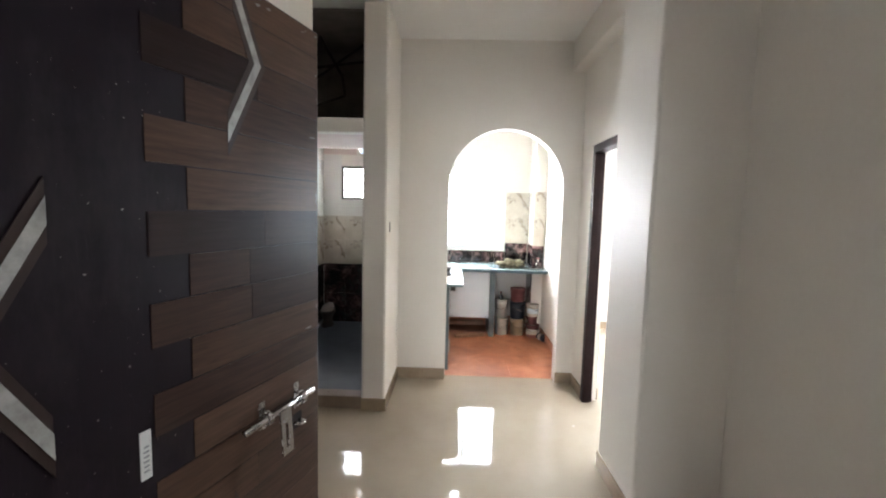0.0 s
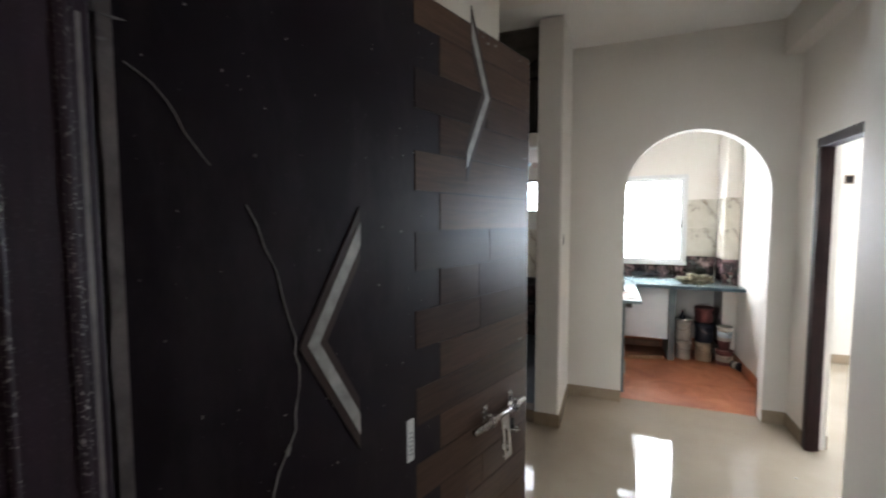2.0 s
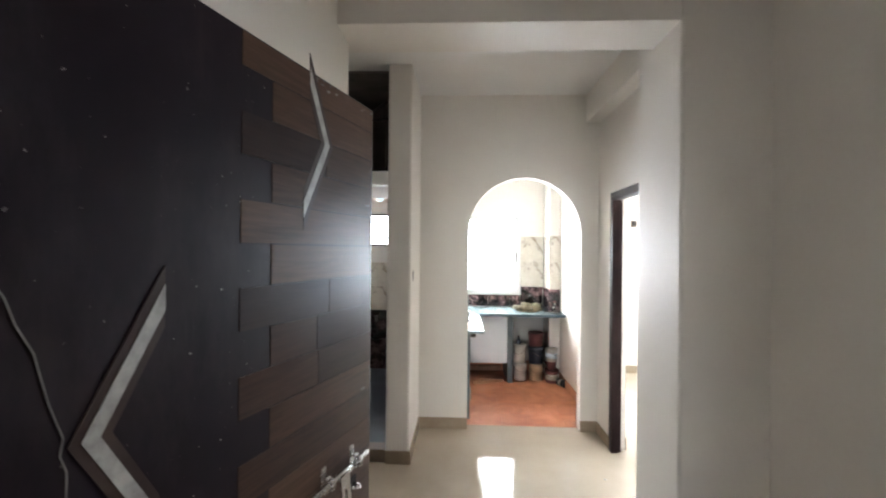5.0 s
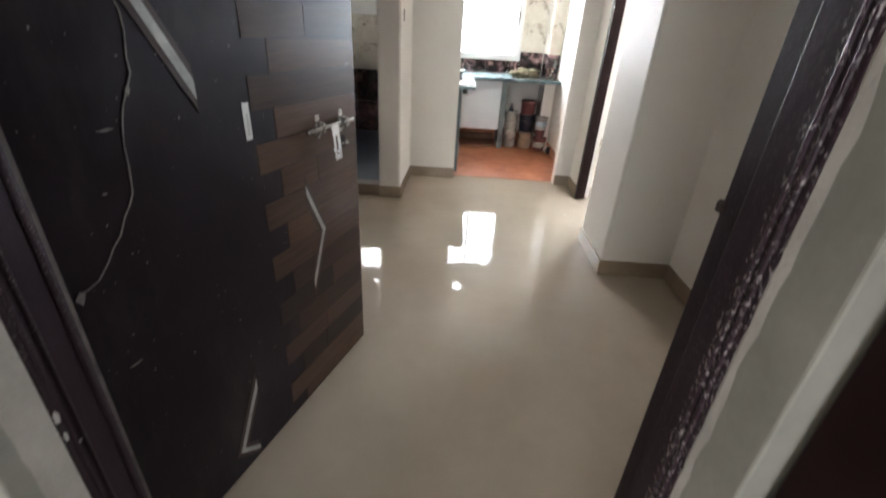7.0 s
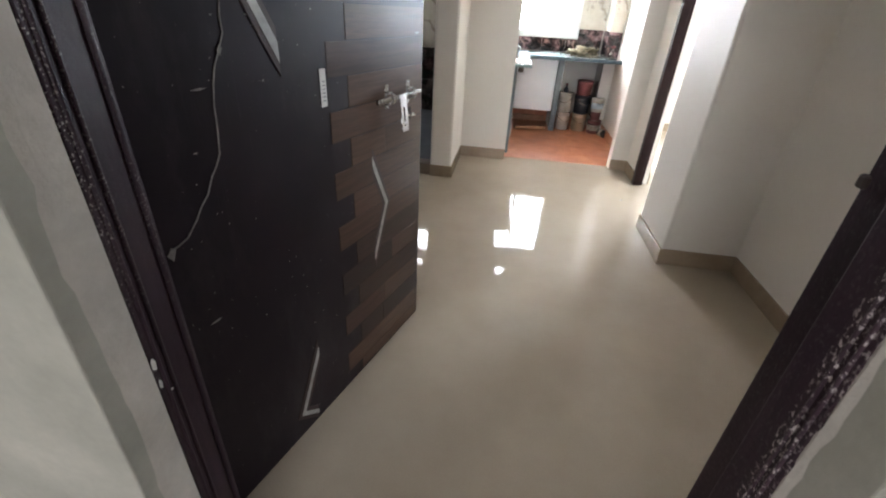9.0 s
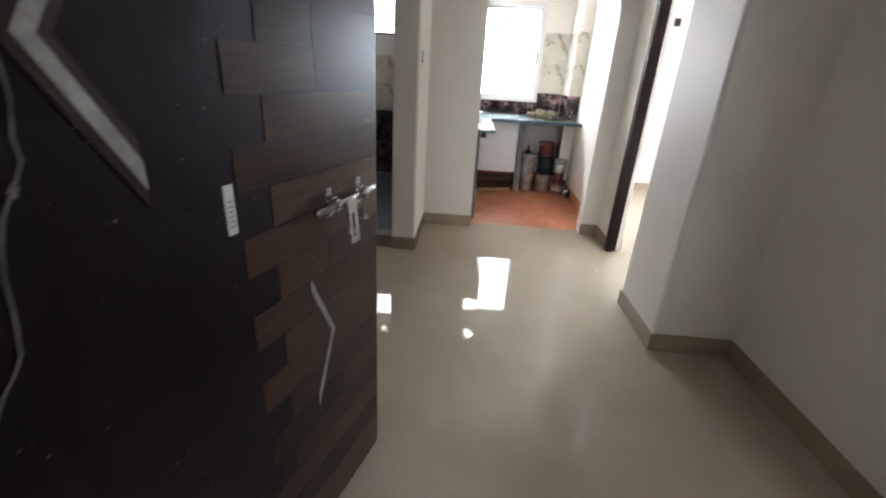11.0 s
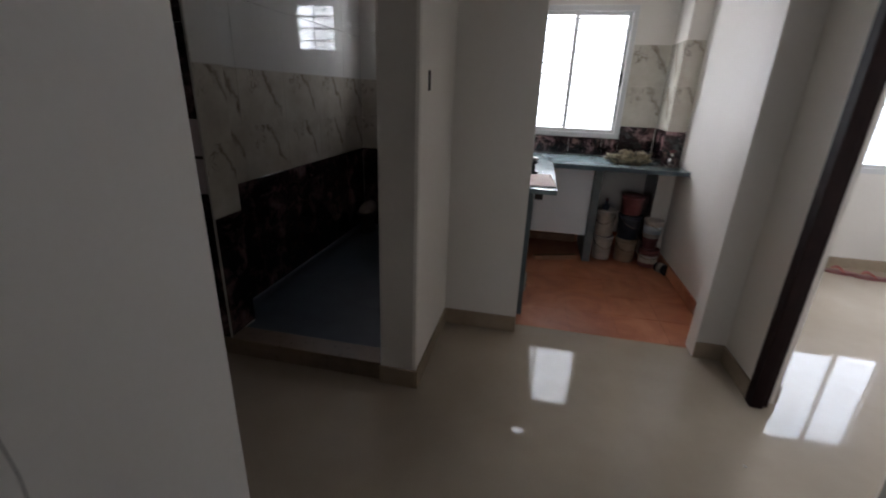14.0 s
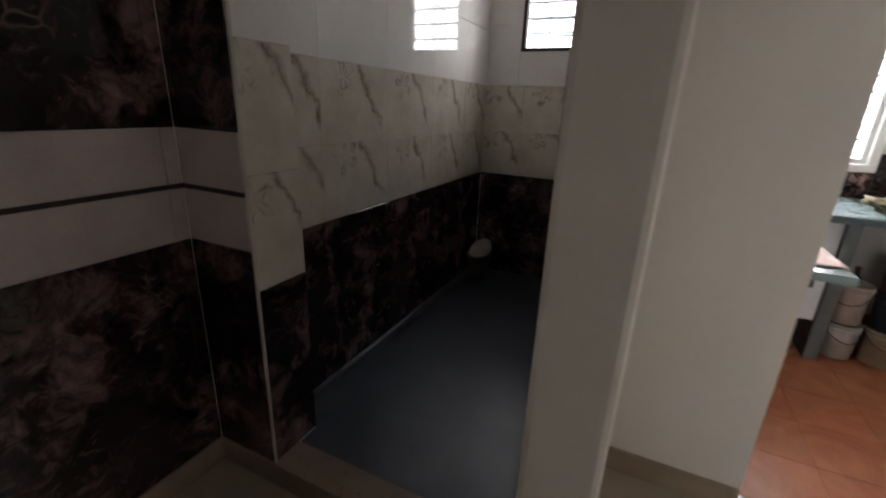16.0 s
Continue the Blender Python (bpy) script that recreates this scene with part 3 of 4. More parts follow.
structure("floor_stairwell", [(-3.0, 1.72, -4.1, 0.70, -0.1, 0)], SKIRT, "dusty tiled stairwell floor", "floor")

structure("floor_hall", [(-1.90, 1.18, 0.70, 4.63, -0.1, 0), (1.18, 1.72, 0.70, 2.60, -0.1, 0)], FLOOR, "polished ivory vitrified tile floor", "floor")
structure("floor_bedroom", [(1.18, 4.62, 2.6, 6.64, -0.1, 0)], FLOOR, "polished ivory vitrified tile floor of the bedroom", "floor")
structure("ceiling", [(-3.05, 4.65, -4.15, 6.7, H, H + 0.12)], CEIL, "white painted ceiling", "ceiling")


def skirting(name, runs, mat=SKIRT, label="beige tile skirting along the wall"):
    bm = bmesh.new()
    for x0, x1, y0, y1 in runs:
        box(bm, x0, x1, y0, y1, 0.0, 0.1)
    bevel(bm, 0.003, 2)
    ob = new(name, mesh_of(name, bm, mat))
    return tagged(ob, label, "skirting", kind="structure")


T = 0.012
skirting("baseboard_left", [(-0.69, -0.69 + T, 0.93, 2.96 + T), (-0.81, -0.69, 2.96, 2.96 + T)])
skirting("baseboard_right", [(1.425 - T, 1.425, 0.92, 2.73 - T), (1.0 - T, 1.425, 2.73 - T, 2.73), (1.0 - T, 1.0, 2.73, 3.24)])
skirting("baseboard_arch", [(-0.44, 0.006, 4.54 - T, 4.54), (1.026, 1.18, 4.54 - T, 4.54), (1.18 - T, 1.18, 4.20, 4.54 - T)])
skirting("baseboard_pier", [(-0.44, -0.44 + T, 3.86 - T, 4.54 - T), (-0.625, -0.44, 3.86 - T, 3.86)])
# recess skirting wears the shade-darkened tile colour
skirting("baseboard_recess", [(-1.753, -1.753 + T, 2.96, 3.885), (-1.753 + T, -1.48, 3.885 - T, 3.885)], SHADESKIRT, "tile skirting of the wash recess, darkened for its shade")
skirting("baseboard_bedroom", [(1.60, 4.5, 6.5 - T, 6.5), (1.30, 1.30 + T, 4.20, 6.5 - T)])


# ---- windows ----
def sliding_window(name, x0, x1, z0, z1, y, label, panes=2):
    """Two-track aluminium window with iron bars on its outer side."""
    w = thing(name, pose(x0, y, z0), label, "window")
    tagged(w, kind="structure")
    W, Hh = x1 - x0, z1 - z0
    bm = bmesh.new()
    f = 0.045
    for b in ((0, W, 0.0, 0.07, 0, f), (0, W, 0.0, 0.07, Hh - f, Hh), (0, f, 0.0, 0.07, f, Hh - f), (W - f, W, 0.0, 0.07, f, Hh - f)):
        box(bm, *b)
    bevel(bm, 0.003, 1)
    part("window_frame", bm, ALU, w)
    half = (W - 2 * f) / panes
    for k in range(panes):
        a, b = f + k * half - (0.012 if k else 0), f + (k + 1) * half + (0.012 if k + 1 < panes else 0)
        ya = 0.012 + 0.026 * (k % 2)
        bm = bmesh.new()
        s = 0.03
        for q in ((a, b, ya, ya + 0.022, f, f + s), (a, b, ya, ya + 0.022, Hh - f - s, Hh - f), (a, a + s, ya, ya + 0.022, f + s, Hh - f - s), (b - s, b, ya, ya + 0.022, f + s, Hh - f - s)):
            box(bm, *q)
        bevel(bm, 0.002, 1)
        sash = part("sash", bm, ALU, w)
        bm = bmesh.new()
        box(bm, a + s, b - s, ya + 0.009, ya + 0.013, f + s, Hh - f - s)
        g = part("pane", bm, GLASS, sash)
        g.visible_shadow = False
        if k:
            bm = bmesh.new()
            box(bm, b - 0.024, b - 0.008, ya - 0.012, ya, Hh * 0.42, Hh * 0.52)
            bevel(bm, 0.002, 1)
            part("lock", bm, RUST, sash, "dark window latch")
    n = int(Hh / 0.095)
    for k in range(1, n + 1):
        bm = bmesh.new()
        bar(bm, (0.0, 0.11, k * Hh / (n + 1)), (W, 0.11, k * Hh / (n + 1)), 0.0065, 8)
        part("bar", bm, BARPAINT, w)
    return w


sliding_window("window_1", KW[0], KW[1], KW[2], KW[3], 6.5, "white aluminium sliding window with horizontal iron bars")
sliding_window("window_2", RW[0], RW[1], RW[2], RW[3], 6.5, "white aluminium sliding bedroom window with iron bars")
# added window, never in view, dresses the side fill lamp's opening
w3 = sliding_window("window_unseen", 0.0, 1.2, 0.9, 2.1, 0.0, "unseen sliding window added for the bedroom fill lamp")
w3.matrix_world = pose(4.5, 6.35, 0.9, 0, 0, -90)


def louvre_window():
    w = thing("window_4", pose(BW[0], 6.12, BW[2]), "small bath window with dark frame and glass louvres", "window")
    tagged(w, kind="structure")
    W, Hh, f = BW[1] - BW[0], BW[3] - BW[2], 0.022
    bm = bmesh.new()
    for b in ((0, W, -0.006, 0.06, 0, f), (0, W, -0.006, 0.06, Hh - f, Hh), (0, f, -0.006, 0.06, f, Hh - f), (W - f, W, -0.006, 0.06, f, Hh - f)):
        box(bm, *b)
    bevel(bm, 0.002, 1)
    part("window_frame", bm, RUST, w, "dark weathered frame")
    for k in range(4):
        bm = bmesh.new()
        vs = box(bm, f, W - f, -0.0025, 0.0025, -0.048, 0.048)
        bmesh.ops.rotate(bm, verts=vs, cent=(0, 0, 0), matrix=Matrix.Rotation(radians(-28), 3, "X"))
        bmesh.ops.translate(bm, verts=vs, vec=(0, 0.035, f + 0.045 + k * (Hh - 2 * f) / 4))
        g = part("louvre", bm, GLASS, w)
        g.visible_shadow = False
    for k in range(1, 4):
        bm = bmesh.new()
        bar(bm, (f, 0.085, k * Hh / 4), (W - f, 0.085, k * Hh / 4), 0.0075, 8)
        part("bar", bm, BARPAINT, w)
    bm = bmesh.new()
    bar(bm, (W * 0.36, 0.10, 0.0), (W * 0.36, 0.10, Hh), 0.006, 8)
    part("bar", bm, BARPAINT, w)


louvre_window()


def round_vent(name, x, y, z, r, label):
    """A round sleeve in a square hole of the wall."""
    v = tagged(thing(name, pose(x, y, z), label, "vent"), kind="structure")
    bm = bmesh.new()
    n, s = 32, r * 1.45
    ring = []
    for k in range(n):
        a = 2 * math.pi * k / n
        q = s / max(abs(math.cos(a)), abs(math.sin(a)))
        ring.append([bm.verts.new((rr * math.cos(a), yy, rr * math.sin(a))) for rr, yy in ((q, -0.002), (r, -0.002), (r, 0.028), (q, 0.028))])
    for k in range(n):
        a, b = ring[k], ring[(k + 1) % n]
        for i in range(4):
            bm.faces.new((a[i], b[i], b[(i + 1) % 4], a[(i + 1) % 4]))
    part("sleeve", bm, WALL, v)


round_vent("vent_1", 0.16, 6.5, 2.52, 0.07, "round open vent hole above the kitchen window")
round_vent("vent_2", -1.12, 6.12, 2.30, 0.048, "small round vent hole in the bath wall")


# ---- doors ----
def door_frame(name, boxes, label, mat):
    d = tagged(thing(name, pose(0, 0, 0), label, "door frame"), kind="structure")
    for nm, b in boxes:
        bm = bmesh.new()
        for q in b:
            box(bm, *q)
        bevel(bm, 0.004, 2)
        part(nm, bm, mat, d)
    return d


door_frame("door_frame_1", [
    ("jamb", [(-0.69, -0.553, 0.754, 0.85, 0, 2.06), (-0.69, -0.635, 0.846, 0.908, 0, 2.06), (-0.557, -0.549, 0.766, 0.773, 0, 2.06), (-0.557, -0.549, 0.782, 0.789, 0, 2.06), (-0.557, -0.548, 0.832, 0.842, 0, 2.06)]),
    ("jamb", [(0.442, 0.57, 0.754, 0.85, 0, 2.06), (0.465, 0.57, 0.846, 0.925, 0, 2.06), (0.438, 0.446, 0.766, 0.773, 0, 2.06), (0.438, 0.446, 0.782, 0.789, 0, 2.06)]),
    ("head", [(-0.69, 0.57, 0.754, 0.85, 2.062, 2.13), (-0.69, 0.57, 0.846, 0.908, 2.085, 2.13)])],
    "dark varnished entrance door frame with paint specks", FRAMEWOOD)
door_frame("door_frame_2", [
    ("jamb", [(1.165, 1.25, 3.272, 3.335, 0, 2.05)]),
    ("jamb", [(1.165, 1.222, 4.135, 4.198, 0, 2.05), (1.224, 1.25, 4.152, 4.198, 0, 2.05)]),
    ("head", [(1.165, 1.25, 3.272, 4.198, 2.052, 2.113)])],
    "dark brown bedroom door frame standing open", DARKFRAME)


def entrance_door():
    d = thing("entrance_door", pose(-0.656, 0.885, 0.012, 0, 0, 73.05), "open black-brown laminated entrance door with brown planks and grey chevrons", "door")
    u_hinge, W, Hd, th = 0.047, 1.10, 2.05, 0.035
    bm = bmesh.new()
    box(bm, u_hinge, W, 0, th, -0.008, Hd)
    bevel(bm, 0.002, 1)
    part("leaf", bm, LAMINATE, d)
    bm = bmesh.new()
    rows = []
    for k in range(60):
        z = 0.004 + k * (Hd - 0.008) / 59
        a = u_hinge - 0.011 + 0.003 * noise.noise((1.0, 4.0, z * 9)) + 0.002 * noise.noise((3.0, 2.0, z * 40))
        rows.append([bm.verts.new(q) for q in ((u_hinge + 0.004, -0.0015, z), (a, -0.0015, z), (a, th - 0.001, z), (u_hinge, th - 0.001, z))])
    for p, q in zip(rows, rows[1:]):
        for k in range(3):
            bm.faces.new((p[k], q[k], q[k + 1], p[k + 1]))
    part("edge_strip", bm, BUTT, d, "raw grey board edge")
    # staggered planks, latch side
    rng = random.Random(4)
    ph = 0.0874
    for k in range(24):
        top = 2.064 - k * ph
        z0, z1 = max(0.002, top - ph), min(Hd - 0.003, top)
        if z1 - z0 < 0.015:
            continue
        u0 = 0.66 if k % 2 else 0.575
        cuts = [u0, 0.86 + rng.uniform(-0.06, 0.08), W - 0.003] if rng.random() < 0.6 else [u0, W - 0.003]
        for a, b in zip(cuts, cuts[1:]):
            bm = bmesh.new()
            box(bm, a + 0.001, b - 0.001, -0.0015, 0.0, z0 + 0.0014, z1 - 0.0014)
            part("plank", bm, PLANK, d)

    def chevron(pts, width=0.028):
        bm = bmesh.new()
        ribbon(bm, pts, width + 0.028, -0.0022, 0.0, True)
        c = part("chevron", bm, INLAYWOOD, d, "dark wood border of an inlaid chevron")
        bm = bmesh.new()
        ribbon(bm, pts, width, -0.0034, -0.0024, True)
        part("inlay", bm, INLAY, c, "grey chevron inlay")

    chevron([(0.785, 2.036), (0.857, 1.883), (0.765, 1.711)], 0.019)
    chevron([(0.42, 1.538), (0.314, 1.351), (0.414, 1.173)], 0.021)
    chevron([(0.765, 0.827), (0.847, 0.656), (0.766, 0.470)], 0.015)
    chevron([(0.427, 0.282), (0.327, 0.085), (0.395, 0.028)], 0.015)
    # long pale crack down the hinge side
    line = [(0.06, 1.754), (0.104, 1.718), (0.139, 1.66), (0.204, 1.588), (0.249, 1.485), (0.279, 1.369), (0.288, 1.289), (0.275, 1.213), (0.232, 1.124), (0.219, 0.993), (0.172, 0.919), (0.107, 0.846), (0.072, 0.834)]
    jag = []
    for (a, b), (c, e) in zip(line, line[1:]):
        for q in (0.0, 0.3, 0.62):
            jag.append((a + (c - a) * q + rng.uniform(-0.0035, 0.0035), b + (e - b) * q + rng.uniform(-0.003, 0.003)))
    bm = bmesh.new()
    ribbon(bm, jag[:8], 0.0014, -0.0016, -0.0002)
    ribbon(bm, jag[9:20], 0.0021, -0.0016, -0.0002)
    ribbon(bm, jag[19:] + [line[-1]], 0.0032, -0.0016, -0.0002)
    part("crack", bm, CHALK, d, "pale crack line in the laminate")
    for u, z, w, h in ((0.05, 1.80, 0.03, 0.004), (0.06, 1.835, 0.024, 0.003), (0.04, 1.772, 0.012, 0.006), (0.36, 1.12, 0.004, 0.006), (0.20, 1.12, 0.035, 0.005), (0.22, 1.66, 0.006, 0.006), (0.066, 0.825, 0.02, 0.03), (0.262, 1.185, 0.012, 0.02), (0.165, 1.005, 0.01, 0.004), (0.12, 0.62, 0.03, 0.004), (1.05, 1.20, 0.03, 0.006), (1.07, 1.75, 0.03, 0.006)):
        bm = bmesh.new()
        slab_poly(bm, [(u - w / 2, z), (u, z - h / 2), (u + w / 2, z + h * 0.2), (u + w * 0.1, z + h / 2)], -0.0024, -0.0002)
        part("chip", bm, CHALK, d, "pale chipped spot")
    # worn top and latch edges
    for k in range(26):
        if k < 12:
            u, z, w, h = rng.uniform(0.80, 1.09), Hd - rng.uniform(0.004, 0.03), rng.uniform(0.006, 0.02), rng.uniform(0.003, 0.009)
        else:
            u, z, w, h = W - rng.uniform(0.002, 0.012), rng.uniform(0.1, Hd - 0.05), rng.uniform(0.003, 0.008), rng.uniform(0.008, 0.03)
        bm = bmesh.new()
        slab_poly(bm, [(u - w / 2, z), (u, z - h / 2), (u + w / 2, z + h * 0.2), (u + w * 0.1, z + h / 2)], -0.0021, -0.0002)
        part("chip", bm, CHALK, d, "pale chipped spot")
    # label
    bm = bmesh.new()
    box(bm, 0.545, 0.566, -0.0026, -0.0002, 1.034, 1.128)
    lab = part("label", bm, LABEL, d, "small white paper label")
    bm = bmesh.new()
    for q in range(6):
        box(bm, 0.550 + 0.001 * (q % 2), 0.561, -0.0032, -0.0027, 1.048 + q * 0.0095, 1.0515 + q * 0.0095)
    part("print", bm, INK, lab)
    # sliding bolt with hasp
    bm = bmesh.new()
    bar(bm, (0.777, -0.022, 1.014), (1.043, -0.022, 1.018), 0.0085, 14)
    bolt = part("bolt", bm, CHROME, d, "steel sliding bolt", True)
    for u in (0.855, 0.990):
        bm = bmesh.new()
        box(bm, u - 0.011, u + 0.011, -0.004, -0.0016, 0.982, 1.056)
        bevel(bm, 0.001, 1)
        part("bracket", bm, CHROME, bolt)
        bm = bmesh.new()
        pts = [(-0.003, 0.998), (-0.024, 1.000), (-0.034, 1.008), (-0.034, 1.024), (-0.024, 1.032), (-0.003, 1.033)]
        for (ya, za), (yb, zb) in zip(pts, pts[1:]):
            bar(bm, (u - 0.004, ya, za), (u - 0.004, yb, zb), 0.0035, 8)
            bar(bm, (u + 0.004, ya, za), (u + 0.004, yb, zb), 0.0035, 8)
        part("guide", bm, CHROME, bolt, "bent steel guide loop", True)
        for z in (0.989, 1.049):
            bm = bmesh.new()
            bmesh.ops.create_uvsphere(bm, u_segments=10, v_segments=6, radius=0.005, matrix=pose(u, -0.004, z) @ Matrix.Diagonal((1, 0.5, 1, 1)))
            part("screw", bm, CHROME, bolt, "", True)
    # the hasp swings from the bolt: a plate with a long slot
    bm = bmesh.new()
    for q in ([(0.884, 1.020), (0.926, 1.020), (0.922, 0.985), (0.882, 0.985)], [(0.882, 0.985), (0.896, 0.985), (0.890, 0.925), (0.876, 0.925)],
              [(0.906, 0.985), (0.922, 0.985), (0.917, 0.925), (0.900, 0.925)], [(0.876, 0.925), (0.917, 0.925), (0.914, 0.908), (0.874, 0.908)]):
        slab_poly(bm, q, -0.037, -0.033)
    bmesh.ops.rotate(bm, verts=bm.verts[:], cent=(0, -0.035, 1.016), matrix=Matrix.Rotation(radians(-9), 3, "X"))
    part("hasp", bm, CHROME, bolt, "slotted steel hasp plate")
    bm = bmesh.new()
    box(bm, 0.958, 1.012, -0.006, -0.0016, 0.922, 0.966)
    bevel(bm, 0.002, 1)
    staple = part("staple", bm, RUST, d, "dark steel lock staple")
    bm = bmesh.new()
    pts = [(0.976, -0.005), (0.976, -0.024), (0.982, -0.031), (0.992, -0.031), (0.998, -0.024), (0.998, -0.005)]
    for (ua, ya), (ub, yb) in zip(pts, pts[1:]):
        bar(bm, (ua, ya, 0.944), (ub, yb, 0.944), 0.004, 8)
    part("loop", bm, CHROME, staple, "steel staple loop", True)
    for z in (0.2, 1.0, 1.8):
        bm = bmesh.new()
        bar(bm, (0.030, 0.002, z), (0.030, 0.002, z + 0.1), 0.006, 10)
        part("hinge", bm, RUST, d)
    return d


entrance_door()


structure("trim_frame_strip", [(-0.6345, -0.632, 0.876, 0.897, 0.0, 1.80)], BUTT, "grey strip on the rebate of the entrance frame", "trim")


def outer_door():
    d = thing("outer_door", pose(0.475, 0.650, 0.01, 0, 0, -80), "dark brown outer door standing open in the stairwell", "door")
    bm = bmesh.new()
    box(bm, 0, 0.9, 0, 0.035, 0, 2.05)
    bevel(bm, 0.003, 1)
    part("leaf", bm, DARKFRAME, d)
    for z0, z1 in ((0.15, 0.95), (1.1, 1.9)):
        bm = bmesh.new()
        box(bm, 0.13, 0.77, -0.008, -0.0, z0, z1)
        bevel(bm, 0.006, 2)
        part("panel", bm, LAMINATE, d)


outer_door()

# cement patches beside the entrance frame
def cement_band(name, x, side, width, label):
    bm = bmesh.new()
    rows = []
    for k in range(69):
        z = 0.002 + k * 0.03
        y0 = 0.752 - width - 0.022 * noise.noise((x * 7, 2.0, z * 3.1)) - 0.010 * noise.noise((x * 7, 5.0, z * 17))
        y0 = max(y0, 0.664)
        rows.append([bm.verts.new(q) for q in ((x, y0, z), (x + side * 0.0028, y0 + 0.016, z), (x + side * 0.0035, 0.7518, z))])
    for a, b in zip(rows, rows[1:]):
        for q in range(2):
            bm.faces.new((a[q], b[q], b[q + 1], a[q + 1]) if side < 0 else (a[q + 1], b[q + 1], b[q], a[q]))
    ob = new(name, mesh_of(name, bm, PLASTER))
    return tagged(ob, label, "plaster", kind="structure")


cement_band("trim_plaster_left", -0.556, 1, 0.058, "rough grey cement patching beside the frame")
cement_band("trim_plaster_right", 0.446, -1, 0.012, "thin ragged cement edge beside the frame")
jamb = bpy.data.objects["door_frame_1"]
for y, z, w, h in ((0.760, 0.740, 0.010, 0.028), (0.760, 0.695, 0.007, 0.022), (0.775, 0.665, 0.012, 0.006), (0.772, 1.15, 0.004, 0.005)):
    bm = bmesh.new()
    slab_poly(bm, [(y - w / 2, z - h * 0.3), (y + w * 0.2, z - h / 2), (y + w / 2, z + h * 0.1), (y, z + h / 2), (y - w * 0.4, z + h * 0.3)], 0.0, 0.003)
    ob = part("chip", bm, LABEL, jamb, "white splash of paint")
    ob.matrix_world = pose(-0.5525, 0, 0, 0, 0, 90)
bm = bmesh.new()
box(bm, 0.458, 0.472, 0.914, 0.930, 1.109, 1.128)
bevel(bm, 0.003, 1)
part("lug", bm, RUST, jamb, "small rusty iron lug")


# ---- passage ----
def switch_box():
    s = thing("switch_slot", pose(-0.44, 4.0, 1.43), "dark open conduit slot in the pier", "switch box")
    bm = bmesh.new()
    box(bm, -0.001, 0.002, -0.013, 0.013, -0.042, 0.032)
    part("slot", bm, DARKHOLE, s)
    bm = bmesh.new()
    for q in ((0.0, 0.003, -0.017, -0.013, -0.045, 0.036), (0.0, 0.003, 0.013, 0.017, -0.045, 0.036)):
        box(bm, *q)
    part("edge", bm, CHALK, s)


switch_box()


def meter_cover():
    s = thing("meter_box", pose(-0.69, 2.435, 1.452), "electric box wrapped in black polythene on the wall", "electric box")
    bm = bmesh.new()
    box(bm, 0, 0.055, -0.115, 0.115, 0, 0.34)
    bmesh.ops.subdivide_edges(bm, edges=bm.edges[:], cuts=6, use_grid_fill=True)
    for v in bm.verts:
        k = noise.noise(v.co * 16)
        v.co.x += 0.02 * k * (v.co.x > 0.01)
        v.co.y += 0.014 * noise.noise(v.co * 22 + Vector((3, 1, 2)))
        v.co.z += 0.016 * noise.noise(v.co * 13 + Vector((7, 5, 1)))
        v.co.x = max(v.co.x, 0.0)
    part("cover", bm, BLACKPOLY, s, "", True)
    # loose hem of the sheet, gathered under the box
    bm = bmesh.new()
    rows = []
    for k in range(25):
        y = -0.118 + k * 0.236 / 24
        drop = 0.024 + 0.010 * noise.noise((y * 30, 1.0, 4.0))
        out = 0.052 + 0.012 * noise.noise((y * 45, 6.0, 2.0))
        rows.append([bm.verts.new(q) for q in ((out, y, 0.012), (out + 0.006, y, -drop * 0.5), (out - 0.008, y, -drop), (0.001, y, -drop * 0.8), (0.001, y, 0.012))])
    for p, q in zip(rows, rows[1:]):
        for k in range(5):
            bm.faces.new((p[k], q[k], q[(k + 1) % 5], p[(k + 1) % 5]))
    bm.faces.new(rows[0])
    bm.faces.new(rows[-1][::-1])
    part("hem", bm, BLACKPOLY, s, "gathered lower hem of the polythene", True)


meter_cover()


def ragged_patch(bm, thick, outline, seed):
    """A thin patch on a wall facing +x, its outline worn ragged."""
    ring = []
    for (a, b), (c, e) in zip(outline, outline[1:] + outline[:1]):
        for q in (0.0, 0.2, 0.4, 0.6, 0.8):
            y, z = a + (c - a) * q, b + (e - b) * q
            ring.append((y + 0.011 * noise.noise((y * 60, z * 60, seed)), z + 0.011 * noise.noise((y * 60, z * 60, seed + 9))))
    top = [bm.verts.new((thick, y, z)) for y, z in ring]
    low = [bm.verts.new((0.0, y, z)) for y, z in ring]
    bm.faces.new(top)
    for k in range(len(ring)):
        j = (k + 1) % len(ring)
        bm.faces.new((top[k], top[j], low[j], low[k]))


